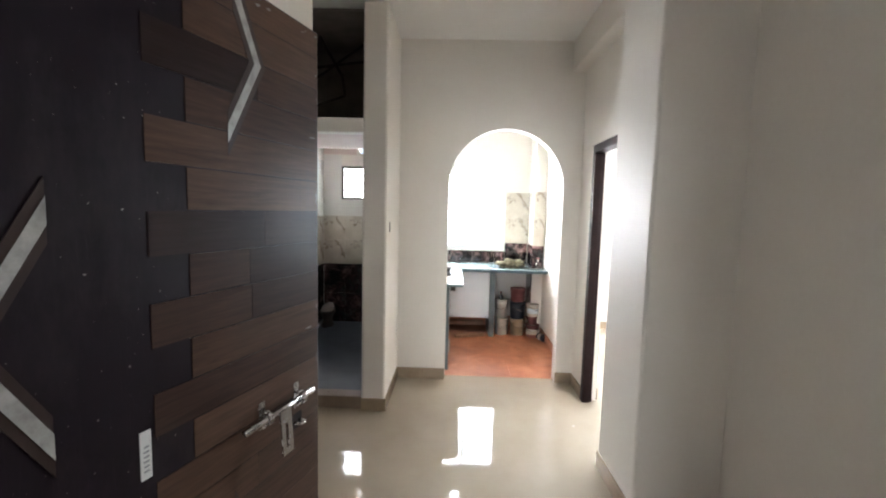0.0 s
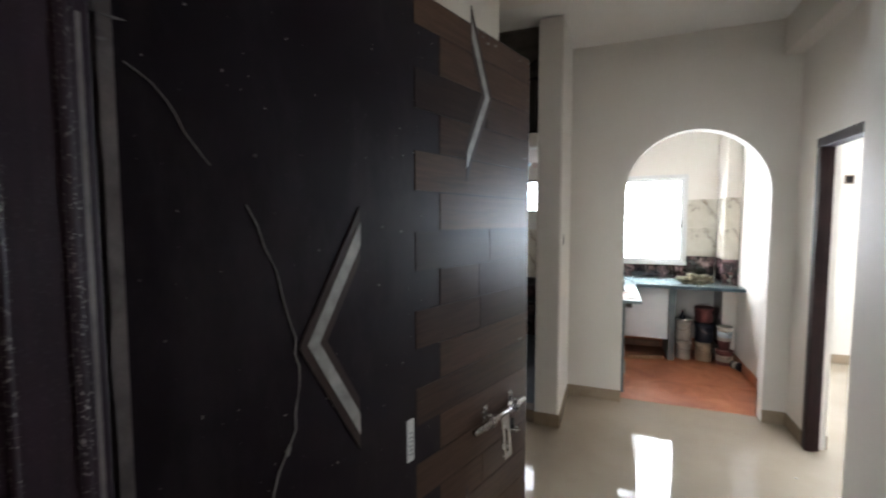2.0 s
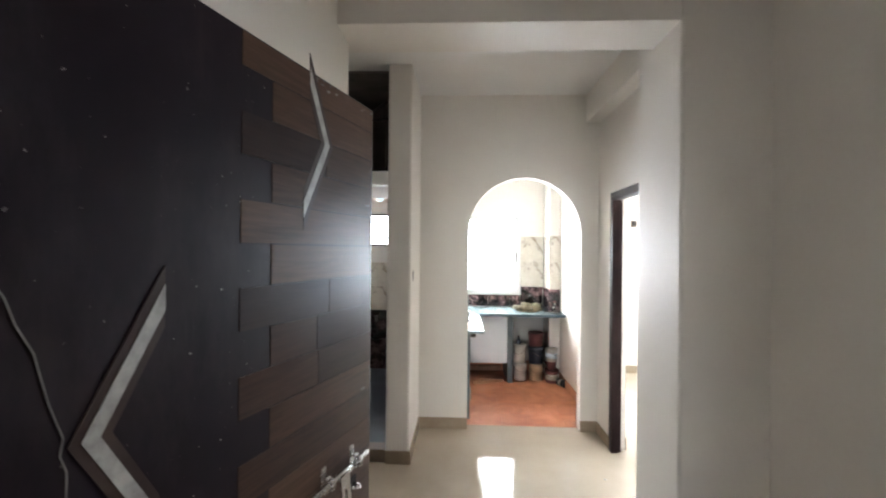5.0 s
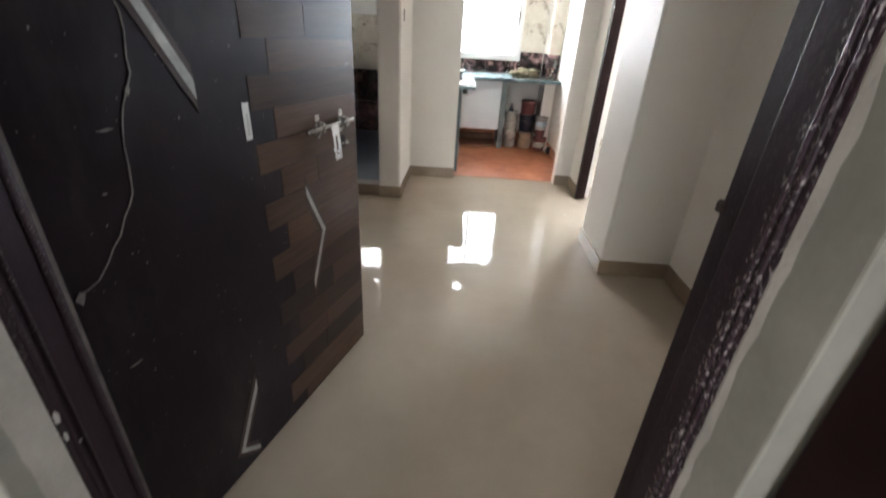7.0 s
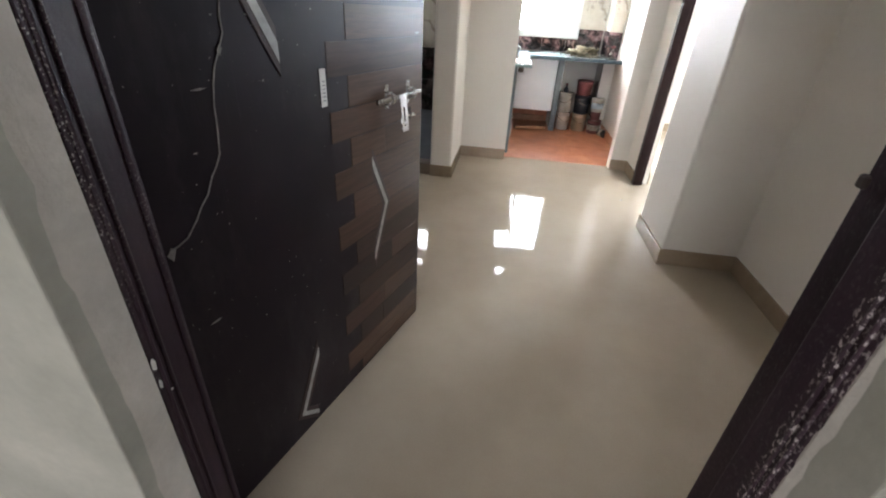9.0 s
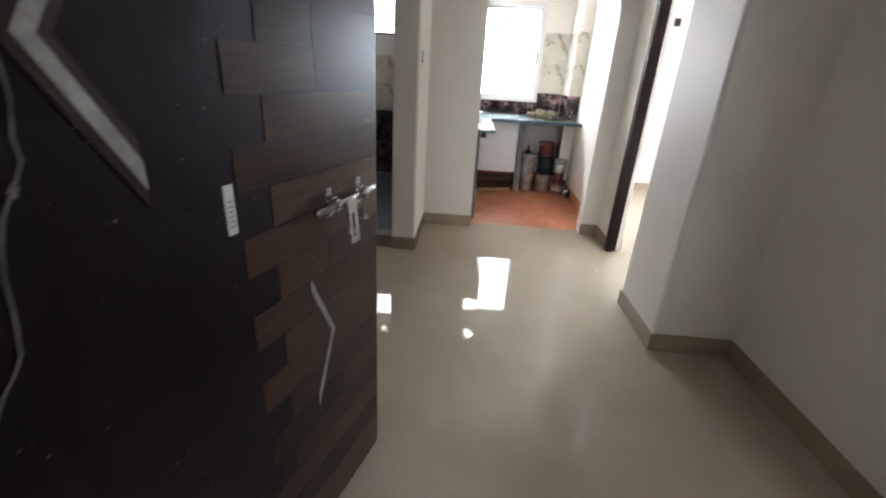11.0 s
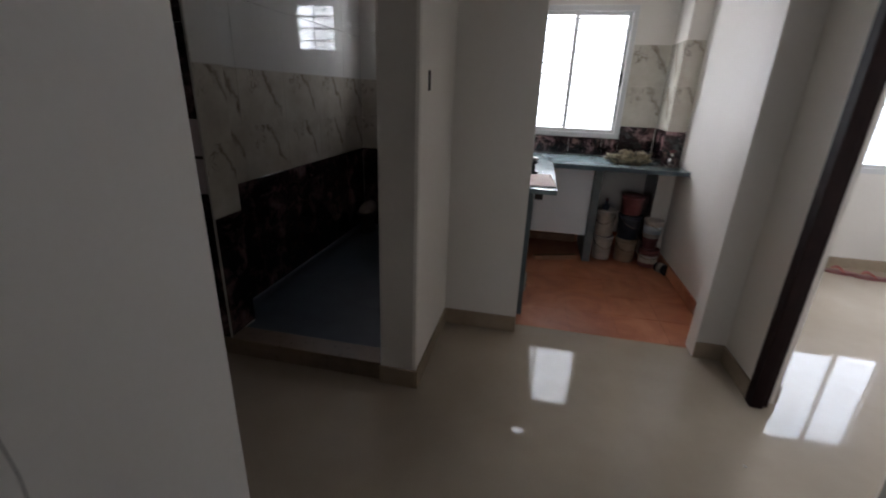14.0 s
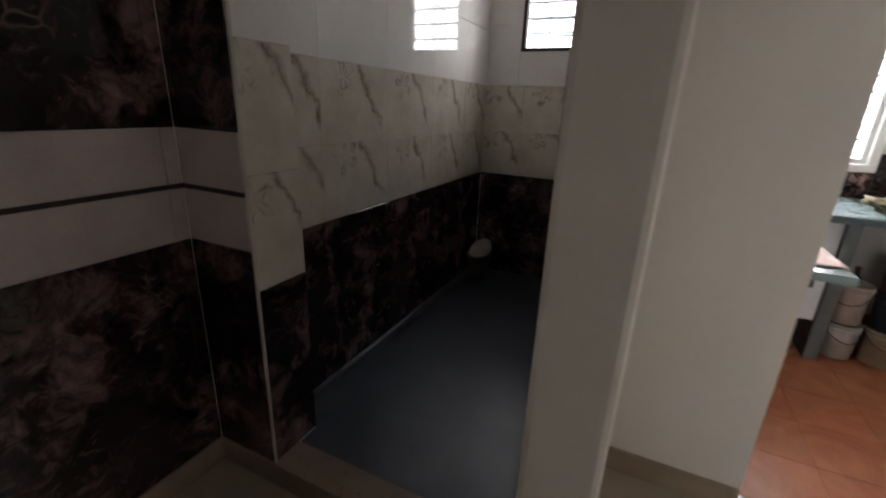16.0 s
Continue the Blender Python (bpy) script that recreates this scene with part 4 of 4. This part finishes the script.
def wire_box():
    s = thing("wire_outlet", pose(-0.69, 2.475, 1.315), "open wall outlet with copper wire ends and grey smudges", "outlet")
    bm = bmesh.new()
    box(bm, -0.001, 0.002, -0.03, 0.0, 0.0, 0.05)
    part("cavity", bm, DARKHOLE, s)
    bm = bmesh.new()
    ragged_patch(bm, 0.0012, [(-0.062, 0.085), (-0.015, 0.092), (0.004, 0.055), (0.002, 0.0), (0.02, -0.03), (0.064, -0.058), (0.05, -0.074), (-0.005, -0.07), (-0.036, -0.055), (-0.05, 0.0)], 2.0)
    part("smudge", bm, SMUDGE, s, "grey-brown cement smudge")
    bm = bmesh.new()
    ragged_patch(bm, 0.0006, [(-0.07, 0.10), (0.004, 0.11), (0.02, 0.05), (0.03, -0.01), (0.085, -0.06), (0.09, -0.11), (0.03, -0.13), (-0.03, -0.12), (-0.05, -0.06), (-0.07, 0.0)], 5.0)
    part("smudge", bm, FAINT, s, "faint grey smear")
    for k, (dy, dz) in enumerate(((0.012, -0.004), (0.016, -0.018), (0.008, -0.03))):
        bm = bmesh.new()
        bar(bm, (0.0, -0.012, 0.02 - k * 0.01), (0.022, -0.012 + dy, 0.02 - k * 0.01 + dz), 0.0035, 8)
        part("wire", bm, COPPER, s)
    bm = bmesh.new()
    pts = [(0.0, -0.05), (0.004, -0.2), (0.03, -0.5), (0.028, -0.7), (0.05, -0.95), (0.065, -1.2)]
    for (a, b), (c, e) in zip(pts, pts[1:]):
        bar(bm, (0.0, a, b), (0.0, c, e), 0.0014, 6)
    part("crack", bm, SMUDGE, s, "hairline crack down the wall")


wire_box()


# ---- loft ----
def scrap_rods():
    rods = (((-1.42, 4.05, 2.66), (-0.66, 4.12, 2.78)), ((-0.67, 4.10, 2.32), (-0.67, 4.12, 2.78)), ((-1.40, 4.3, 2.50), (-0.72, 4.35, 3.0)),
            ((-1.05, 4.2, 3.0), (-0.88, 4.22, 2.70)), ((-0.88, 4.22, 2.72), (-0.86, 4.25, 2.55)), ((-0.86, 4.25, 2.55), (-1.15, 4.25, 2.45)),
            ((-1.1, 4.05, 2.31), (-0.66, 4.06, 2.345)), ((-1.35, 4.02, 2.31), (-1.15, 4.1, 2.47)), ((-1.42, 4.02, 2.42), (-1.1, 4.05, 2.44)))
    s = thing("scrap_iron", pose(-1.0, 4.15, 2.226), "tangle of dark rusty rods stored on the loft", "scrap metal")
    for p, q in rods:
        bm = bmesh.new()
        bar(bm, Vector(p) - Vector((-1.0, 4.15, 2.295)), Vector(q) - Vector((-1.0, 4.15, 2.295)), 0.0115, 8)
        part("rod", bm, RUST, s)


scrap_rods()


# ---- kitchen ----
def kitchen_counters():
    c = thing("worktop", pose(0, 0, 0), "polished green-grey stone kitchen worktop on stone legs", "worktop")
    bm = bmesh.new()
    box(bm, -0.44, 1.20, 5.80, 6.488, 0.842, 0.87)
    box(bm, -0.44, 0.165, 4.685, 5.80, 0.842, 0.87)
    part("slab", bm, COUNTER, c)
    bm = bmesh.new()
    box(bm, 0.167, 1.20, 5.792, 5.80, 0.832, 0.866)
    part("edge", bm, EDGESTONE, c, "dark blue-grey front edge")
    bm = bmesh.new()
    box(bm, 0.52, 0.588, 5.93, 6.49, 0.0, 0.842)
    bevel(bm, 0.004, 1)
    part("leg", bm, STONE, c)
    bm = bmesh.new()
    box(bm, -0.42, 0.518, 5.95, 5.966, 0.235, 0.842)
    bevel(bm, 0.003, 1)
    part("panel", bm, PALEPANEL, c, "pale bluish white board under the worktop")
    bm = bmesh.new()
    box(bm, -0.42, 0.035, 4.76, 4.80, 0.0, 0.842)
    bevel(bm, 0.004, 1)
    part("leg", bm, STONE, c)
    bm = bmesh.new()
    box(bm, 0.04, 0.09, 4.77, 4.83, 0.79, 0.842)
    part("bracket", bm, RUST, c)
    return c


kitchen_counters()


def bucket(name, x, y, z, r, h, mat, label, lid=True, handle=True, band=None, turn=0.0):
    b = thing(name, pose(x, y, z, 0, 0, turn), label, "bucket", "paint buckets under the worktop")
    bm = bmesh.new()
    lathe(bm, [(0, 0.004), (r * 0.84, 0.0), (r * 0.88, 0.004), (r * 0.96, h * 0.80), (r * 1.0, h * 0.82), (r * 1.0, h * 0.87), (r * 0.97, h * 0.88), (r * 0.98, h * 0.97), (r * 0.94, h * 0.97), (r * 0.82, 0.02), (0, 0.02)], 28)
    part("pail", bm, mat, b, "", True)
    if lid:
        bm = bmesh.new()
        lathe(bm, [(0, h * 0.965), (r * 0.85, h * 0.965), (r * 0.9, h), (r * 1.03, h), (r * 1.03, h * 0.93), (r * 1.0, h * 0.93)], 28)
        part("lid", bm, mat, b, "", True)
    if band:
        bm = bmesh.new()
        lathe(bm, [(r * 0.905, h * 0.25), (r * 0.925, h * 0.25), (r * 0.965, h * 0.68), (r * 0.945, h * 0.68)], 28)
        part("band", bm, band, b, "printed label band", True)
    if handle:
        bm = bmesh.new()
        pts = [(math.cos(a) * r * 1.02, -math.sin(a) * r * 0.35 - r * 0.62 * math.sin(a), h * 0.82 - math.sin(a) * h * 0.32) for a in (math.pi * k / 10 for k in range(11))]
        for p, q in zip(pts, pts[1:]):
            bar(bm, p, q, 0.003, 6)
        part("handle", bm, CHROME, b)
    return b


bucket("paint_bucket", 0.695, 6.075, 0.007, 0.087, 0.215, WHITEPLASTIC, "dusty white paint bucket standing on the kitchen floor", turn=20)
bucket("paint_bucket", 0.690, 6.085, 0.222, 0.087, 0.235, WHITEPLASTIC, "grimy cream paint bucket stacked on another bucket", turn=-25)
bucket("paint_bucket", 0.895, 6.075, 0.007, 0.095, 0.21, BEIGEPLASTIC, "dusty beige paint bucket standing on the kitchen floor", turn=10)
bucket("paint_bucket", 0.895, 6.085, 0.217, 0.10, 0.215, NAVYPLASTIC, "dark navy paint bucket stacked on a beige one", turn=35)
bucket("paint_bucket", 1.075, 5.985, 0.007, 0.085, 0.16, MAROON, "small maroon paint tin on the kitchen floor", turn=-10, band=WHITEPLASTIC)
bucket("paint_bucket", 1.07, 5.995, 0.167, 0.062, 0.10, MAROON, "small faded red tub on a maroon tin", handle=False)
bucket("paint_bucket", 1.07, 5.995, 0.267, 0.076, 0.155, WHITEPLASTIC, "white paint bucket with a blue printed band", turn=60, band=BLUEPLASTIC)
bucket("paint_bucket", 0.895, 6.105, 0.432, 0.097, 0.17, MAROON, "faded red tub on top of the navy bucket", handle=False)
tin = bucket("paint_bucket", 1.15, 5.84, 0.047, 0.045, 0.10, NAVYPLASTIC, "small dark tin lying on its side on the kitchen floor", handle=False, band=WHITEPLASTIC)
tin.matrix_world = pose(1.13, 5.87, 0.0485, 90, 0, 35)


def bottle():
    b = thing("bottle", pose(0.675, 6.075, 0.458), "small dark bottle on a paint bucket", "bottle")
    bm = bmesh.new()
    lathe(bm, [(0, 0), (0.028, 0), (0.03, 0.01), (0.03, 0.035), (0.012, 0.055), (0.012, 0.08), (0, 0.08)], 16)
    part("body", bm, NAVYPLASTIC, b, "", True)
    bm = bmesh.new()
    lathe(bm, [(0, 0.08), (0.014, 0.08), (0.014, 0.098), (0, 0.098)], 14)
    part("cap", bm, MAROON, b, "", True)


bottle()


def rag(name, x, y, z, sx, sy, sz, mat, label, seed, category="rag"):
    bm = bmesh.new()
    bmesh.ops.create_icosphere(bm, subdivisions=4, radius=1.0)
    o = Vector((seed * 3.1, seed * 1.7, seed))
    for v in bm.verts:
        d = v.co.normalized()
        k = 1 + 0.5 * noise.noise(d * 2.1 + o) + 0.42 * noise.noise(d * 5 + o) + 0.2 * noise.noise(d * 11 + o)
        v.co = Vector((d.x * sx * k, d.y * sy * k, max(0.0, (d.z * 0.6 + 0.42) * sz * k)))
    ob = new(name, mesh_of(name, bm, mat, True))
    ob.matrix_world = pose(x, y, z)
    return tagged(ob, label, category)


rag("rag", 0.78, 6.05, 0.871, 0.15, 0.10, 0.085, CLOTH, "crumpled dusty rag on the stone worktop", 2)
rag("rag", 0.90, 6.13, 0.871, 0.075, 0.06, 0.085, CLOTH, "small crumpled cloth beside the rag", 5)


def tap_heap():
    t = thing("tap", pose(1.13, 6.12, 0.871), "chrome tap fittings lying on the worktop", "tap")
    bm = bmesh.new()
    lathe(bm, [(0, 0), (0.03, 0), (0.032, 0.008), (0.014, 0.014), (0.014, 0.07), (0.02, 0.078), (0.02, 0.10), (0.0, 0.105)], 18)
    part("body", bm, CHROME, t, "", True)
    bm = bmesh.new()
    bar(bm, (0, 0, 0.06), (-0.03, -0.07, 0.05), 0.011, 12)
    bar(bm, (-0.03, -0.07, 0.055), (-0.03, -0.075, 0.03), 0.010, 12)
    part("spout", bm, CHROME, t, "", True)
    bm = bmesh.new()
    lathe(bm, [(0, 0.105), (0.03, 0.107), (0.034, 0.115), (0.022, 0.128), (0, 0.130)], 10)
    part("knob", bm, MAROON, t, "", True)


tap_heap()


def plate():
    bm = bmesh.new()
    lathe(bm, [(0, 0.004), (0.05, 0.0), (0.09, 0.012), (0.094, 0.016), (0.085, 0.012), (0.05, 0.007), (0, 0.008)], 28)
    ob = new("plate", mesh_of("plate", bm, CHROME, True))
    ob.matrix_world = pose(1.07, 5.95, 0.8705)
    tagged(ob, "shallow steel plate on the worktop", "plate")


plate()


def paper():
    bm = bmesh.new()
    bmesh.ops.create_grid(bm, x_segments=14, y_segments=18, size=0.5)
    for v in bm.verts:
        v.co = Vector((v.co.x * 0.30, v.co.y * 0.42, 0.006 + 0.005 * noise.noise(v.co * 7)))
    bmesh.ops.solidify(bm, geom=bm.faces[:], thickness=0.002)
    ob = new("paper_sheet", mesh_of("paper_sheet", bm, PAPER, True))
    ob.matrix_world = pose(0.0, 4.96, 0.871, 0, 0, 4)
    tagged(ob, "crumpled pinkish packing paper on the worktop", "paper")


paper()


def stove_parts():
    s = thing("gas_burner", pose(0.0, 5.2, 0.871), "black gas burner part standing on the worktop", "burner")
    bm = bmesh.new()
    lathe(bm, [(0, 0), (0.05, 0), (0.052, 0.012), (0.03, 0.02), (0.026, 0.07), (0.04, 0.078), (0.04, 0.09), (0, 0.094)], 20)
    part("base", bm, BLACKPOLY, s, "", True)
    bm = bmesh.new()
    lathe(bm, [(0.03, 0.094), (0.045, 0.10), (0.045, 0.11), (0.02, 0.118), (0, 0.118)], 20)
    part("cap", bm, CHROME, s, "", True)


stove_parts()


def timber(name, p, q, w, h, label):
    p, q = Vector(p), Vector(q)
    bm = bmesh.new()
    L = (q - p).length
    box(bm, 0, L, -w / 2, w / 2, 0, h)
    bevel(bm, 0.003, 1)
    ob = new(name, mesh_of(name, bm, TIMBER))
    ob.matrix_world = Matrix.Translation(p) @ (q - p).to_track_quat("X", "Z").to_matrix().to_4x4()
    return tagged(ob, label, "timber")


timber("timber_batten", (0.10, 5.84, 0.007), (0.47, 5.97, 0.007), 0.05, 0.035, "rough wooden batten lying on the kitchen floor")
timber("timber_board", (0.02, 6.44, 0.007), (0.49, 6.46, 0.007), 0.035, 0.07, "reddish board leaning low along the kitchen wall")


def small_fixture(name, m, label, category, pieces):
    s = thing(name, m, label, category)
    for nm, b, mat in pieces:
        bm = bmesh.new()
        box(bm, *b)
        bevel(bm, 0.003, 1)
        part(nm, bm, mat, s)


small_fixture("socket_plate", pose(0.046, 4.757, 0.18), "white socket plate with dark holes on the counter leg", "socket",
              [("plate", (-0.01, 0.0, -0.002, 0.04, 0.0, 0.12), WHITEPLASTIC), ("hole", (0.0, 0.003, 0.006, 0.028, 0.07, 0.09), DARKHOLE), ("hole", (0.0, 0.003, 0.006, 0.028, 0.025, 0.045), DARKHOLE)])

small_fixture("switch_box", pose(2.26, 6.5, 2.01), "small dark open switch box in the bedroom wall", "switch box",
              [("plate", (-0.045, 0.045, -0.006, 0.0, -0.05, 0.05), BEIGEPLASTIC), ("hole", (-0.032, 0.032, -0.009, -0.005, -0.038, 0.038), DARKHOLE)])
rag("plaster_crumb", 0.985, 3.727, 0.0, 0.007, 0.005, 0.005, PLASTER, "small grey plaster crumb on the polished floor", 3, "rubble")


# ---- bath ----
def toilet():
    t = thing("toilet", pose(-1.50, 5.90, 0.09), "pale ceramic toilet with closed lid beside the bath wall", "toilet")
    bm = bmesh.new()
    lathe(bm, [(0, 0), (0.07, 0), (0.075, 0.01), (0.055, 0.06), (0.06, 0.11), (0.085, 0.18), (0.088, 0.20), (0, 0.20)], 24)
    for v in bm.verts:
        v.co.y *= 1.7
    # dark rust colour stands in for shade on the pedestal
    part("bowl", bm, RUST, t, "pedestal coloured dark for the dim corner", True)
    bm = bmesh.new()
    lathe(bm, [(0, 0.202), (0.07, 0.202), (0.076, 0.212), (0.07, 0.235), (0.05, 0.25), (0, 0.256)], 24)
    for v in bm.verts:
        v.co.y *= 1.75
        v.co.z += 0.3 * v.co.y
    part("lid", bm, DIMCERAMIC, t, "pale lid, its colour dimmed for the shade", True)


toilet()

# bedroom floor: a pair of slippers
def slipper(x, y, a, label):
    s = thing("slipper", pose(x, y, 0, 0, 0, a), label, "slipper", "slippers on the bedroom floor")
    bm = bmesh.new()
    n = 24
    pts = []
    for k in range(n):
        t = 2 * math.pi * k / n
        pts.append((0.125 * math.cos(t), (0.042 + 0.008 * math.cos(t)) * math.sin(t) - 0.006 * math.cos(2 * t)))
    lo = [bm.verts.new((u, v, 0.0)) for u, v in pts]
    hi = [bm.verts.new((u * 0.97, v * 0.97, 0.018 + 0.006 * (u < -0.02))) for u, v in pts]
    bm.faces.new(lo[::-1])
    bm.faces.new(hi)
    for k in range(n):
        bm.faces.new((lo[k], lo[(k + 1) % n], hi[(k + 1) % n], hi[k]))
    part("sole", bm, MAROON, s)
    bm = bmesh.new()
    for sgn in (-1, 1):
        prev = None
        for k in range(9):
            t = k / 8
            p = Vector((0.07 - 0.09 * t, sgn * 0.043 * t, 0.02 + 0.035 * math.sin(math.pi * (0.15 + 0.85 * t))))
            if prev:
                bar(bm, prev, p, 0.008, 8)
            prev = p
    part("strap", bm, REDPLASTIC, s, "", True)


slipper(2.76, 6.33, 160, "red rubber slipper lying on the bedroom floor")
slipper(2.95, 6.26, 172, "dark red slipper lying askew beside its pair")

# ---- tiles, last ----
# kitchen floor
kf = structure("floor_kitchen", [(-0.44, 1.20, 4.63, 6.5, -0.1, 0.0)], GROUT, "terracotta tiled kitchen floor", "floor")
tiles(kf, pose(0, 0, 0, -90, 0, 0), -0.44, 1.20, 4.632, 6.5, 0.3, 0.3, TERRA, "floor_tile", 0.0018, 0.01, 0.12, 0.0025)
ks = structure("baseboard_kitchen", [(1.193, 1.20, 4.66, 6.11, 0, 0.10), (-0.44, 1.06, 6.493, 6.5, 0, 0.14)], GROUT, "terracotta tile skirting in the kitchen", "skirting")
tiles(ks, pose(1.193, 0, 0, 0, 0, 90), 4.66, 6.11, 0.006, 0.1, 0.3, 0.1, TERRA, "skirting_tile")
tiles(ks, pose(0, 6.493, 0), -0.44, 1.06, 0.006, 0.14, 0.3, 0.14, TERRA, "skirting_tile")
# kitchen splashback
kb = bpy.data.objects["wall_kitchen_back"]
at = pose(0, 6.5, 0)
tiles(kb, at, -0.44, 0.75, 0.871, 1.03, 0.3, 0.3, KMARBLE, "tile", start=0.15)
tiles(kb, at, 0.75, 1.06, 0.871, 1.145, 0.3, 0.3, KMARBLE, "tile")
tiles(kb, at, 0.75, 1.06, 1.145, 1.825, 0.325, 0.345, FLOWER, "tile")
kp = bpy.data.objects["pilaster"]
tiles(kp, pose(0, 6.11, 0), 1.06, 1.20, 0.871, 1.145, 0.3, 0.3, KMARBLE, "tile")
tiles(kp, pose(0, 6.11, 0), 1.06, 1.20, 1.145, 1.825, 0.3, 0.345, FLOWER, "tile")
tiles(kp, pose(1.06, 0, 0, 0, 0, -90), -6.5, -6.11, 0.871, 1.145, 0.3, 0.3, KMARBLE, "tile")
tiles(kp, pose(1.06, 0, 0, 0, 0, -90), -6.5, -6.11, 1.145, 1.825, 0.3, 0.345, FLOWER, "tile")

tiles(kp, pose(1.06, 0, 0, 0, 0, -90), -6.49, -6.11, 0.15, 0.84, 0.4, 0.345, KMARBLE, "tile")

# bath walls
bl, bb, bp, bj = (bpy.data.objects[q] for q in ("wall_bath_left", "wall_bath_back", "wall_partition", "wall_bath_jamb"))
LEFT, RIGHT, BACK = pose(-1.62, 0, 0, 0, 0, 90), pose(-0.625, 0, 0, 0, 0, -90), pose(0, 6.12, 0)
for wall, m, a, b in ((bl, LEFT, 4.09, 6.11), (bb, BACK, -1.615, -0.63)):
    for z0, z1, tv, mat in ((0.09, 0.85, 0.38, MARBLE), (0.85, 1.465, 0.3075, FLOWER)):
        tiles(wall, m, a, b, z0, z1, 0.457, tv, mat, "tile", start=0.18)
tiles(bl, LEFT, 4.09, 6.11, 1.465, 2.155, 0.457, 0.345, WHITETILE, "tile", start=0.18)
tiles(bp, RIGHT, -6.11, -3.99, 0.09, 0.85, 0.42, 0.38, MARBLE, "tile")
tiles(bp, RIGHT, -6.11, -3.99, 0.85, 1.465, 0.42, 0.3075, FLOWER, "tile")
tiles(bp, RIGHT, -6.11, -3.99, 1.465, 2.122, 0.42, 0.3285, WHITETILE, "tile")
tiles(bb, BACK, -1.615, BW[0], 1.465, 2.232, 0.3, 0.3835, WHITETILE, "tile")
tiles(bb, BACK, BW[1], -0.63, 1.465, 2.232, 0.33, 0.3835, WHITETILE, "tile")
tiles(bb, BACK, BW[0], BW[1], 1.465, BW[2], 0.42, 0.4, WHITETILE, "tile")
JAMB = pose(-1.48, 0, 0, 0, 0, 90)
tiles(bj, JAMB, 3.89, 4.088, 0.10, 0.755, 0.3, 0.33, MARBLE, "tile")
tiles(bj, JAMB, 3.89, 4.088, 0.755, 1.465, 0.3, 0.355, FLOWER, "tile")
tiles(bj, JAMB, 3.89, 4.088, 1.465, 2.12, 0.3, 0.33, WHITETILE, "tile")
structure("trim_bath_jamb", [(-1.477, -1.469, 3.878, 3.886, 0.0, 2.12)], WHITEPLASTIC, "pale edge bead on the bath doorway", "trim")
structure("trim_bath_floor", [(-1.612, -1.585, 4.10, 6.10, 0.09, 0.13)], BATHFLOOR, "grey cement fillet along the bath floor", "trim", 0.006)

# wash recess walls
rl = bpy.data.objects["wall_recess_left"]
for wall, m, a, b, st in ((rl, pose(-1.753, 0, 0, 0, 0, 90), 2.965, 3.8795, 0.33), (bj, pose(0, 3.885, 0), -1.7475, -1.482, 0.0)):
    tiles(wall, m, a, b, 0.10, 0.885, 0.6, 0.3925, MARBLE, "tile", start=st)
    tiles(wall, m, a, b, 0.885, 1.05, 0.6, 0.2, IVORYTILE, "tile", 0.002, start=st)
    tiles(wall, m, a, b, 1.062, 1.227, 0.6, 0.2, IVORYTILE, "tile", 0.002, start=st)
    tiles(wall, m, a, b, 1.227, 2.4, 0.6, 0.391, MARBLE, "tile", start=st)
structure("trim_recess_line", [(-1.753, -1.749, 2.965, 3.883, 1.048, 1.064), (-1.749, -1.482, 3.881, 3.885, 1.048, 1.064)], RUST, "thin dark line between the ivory tiles", "trim")
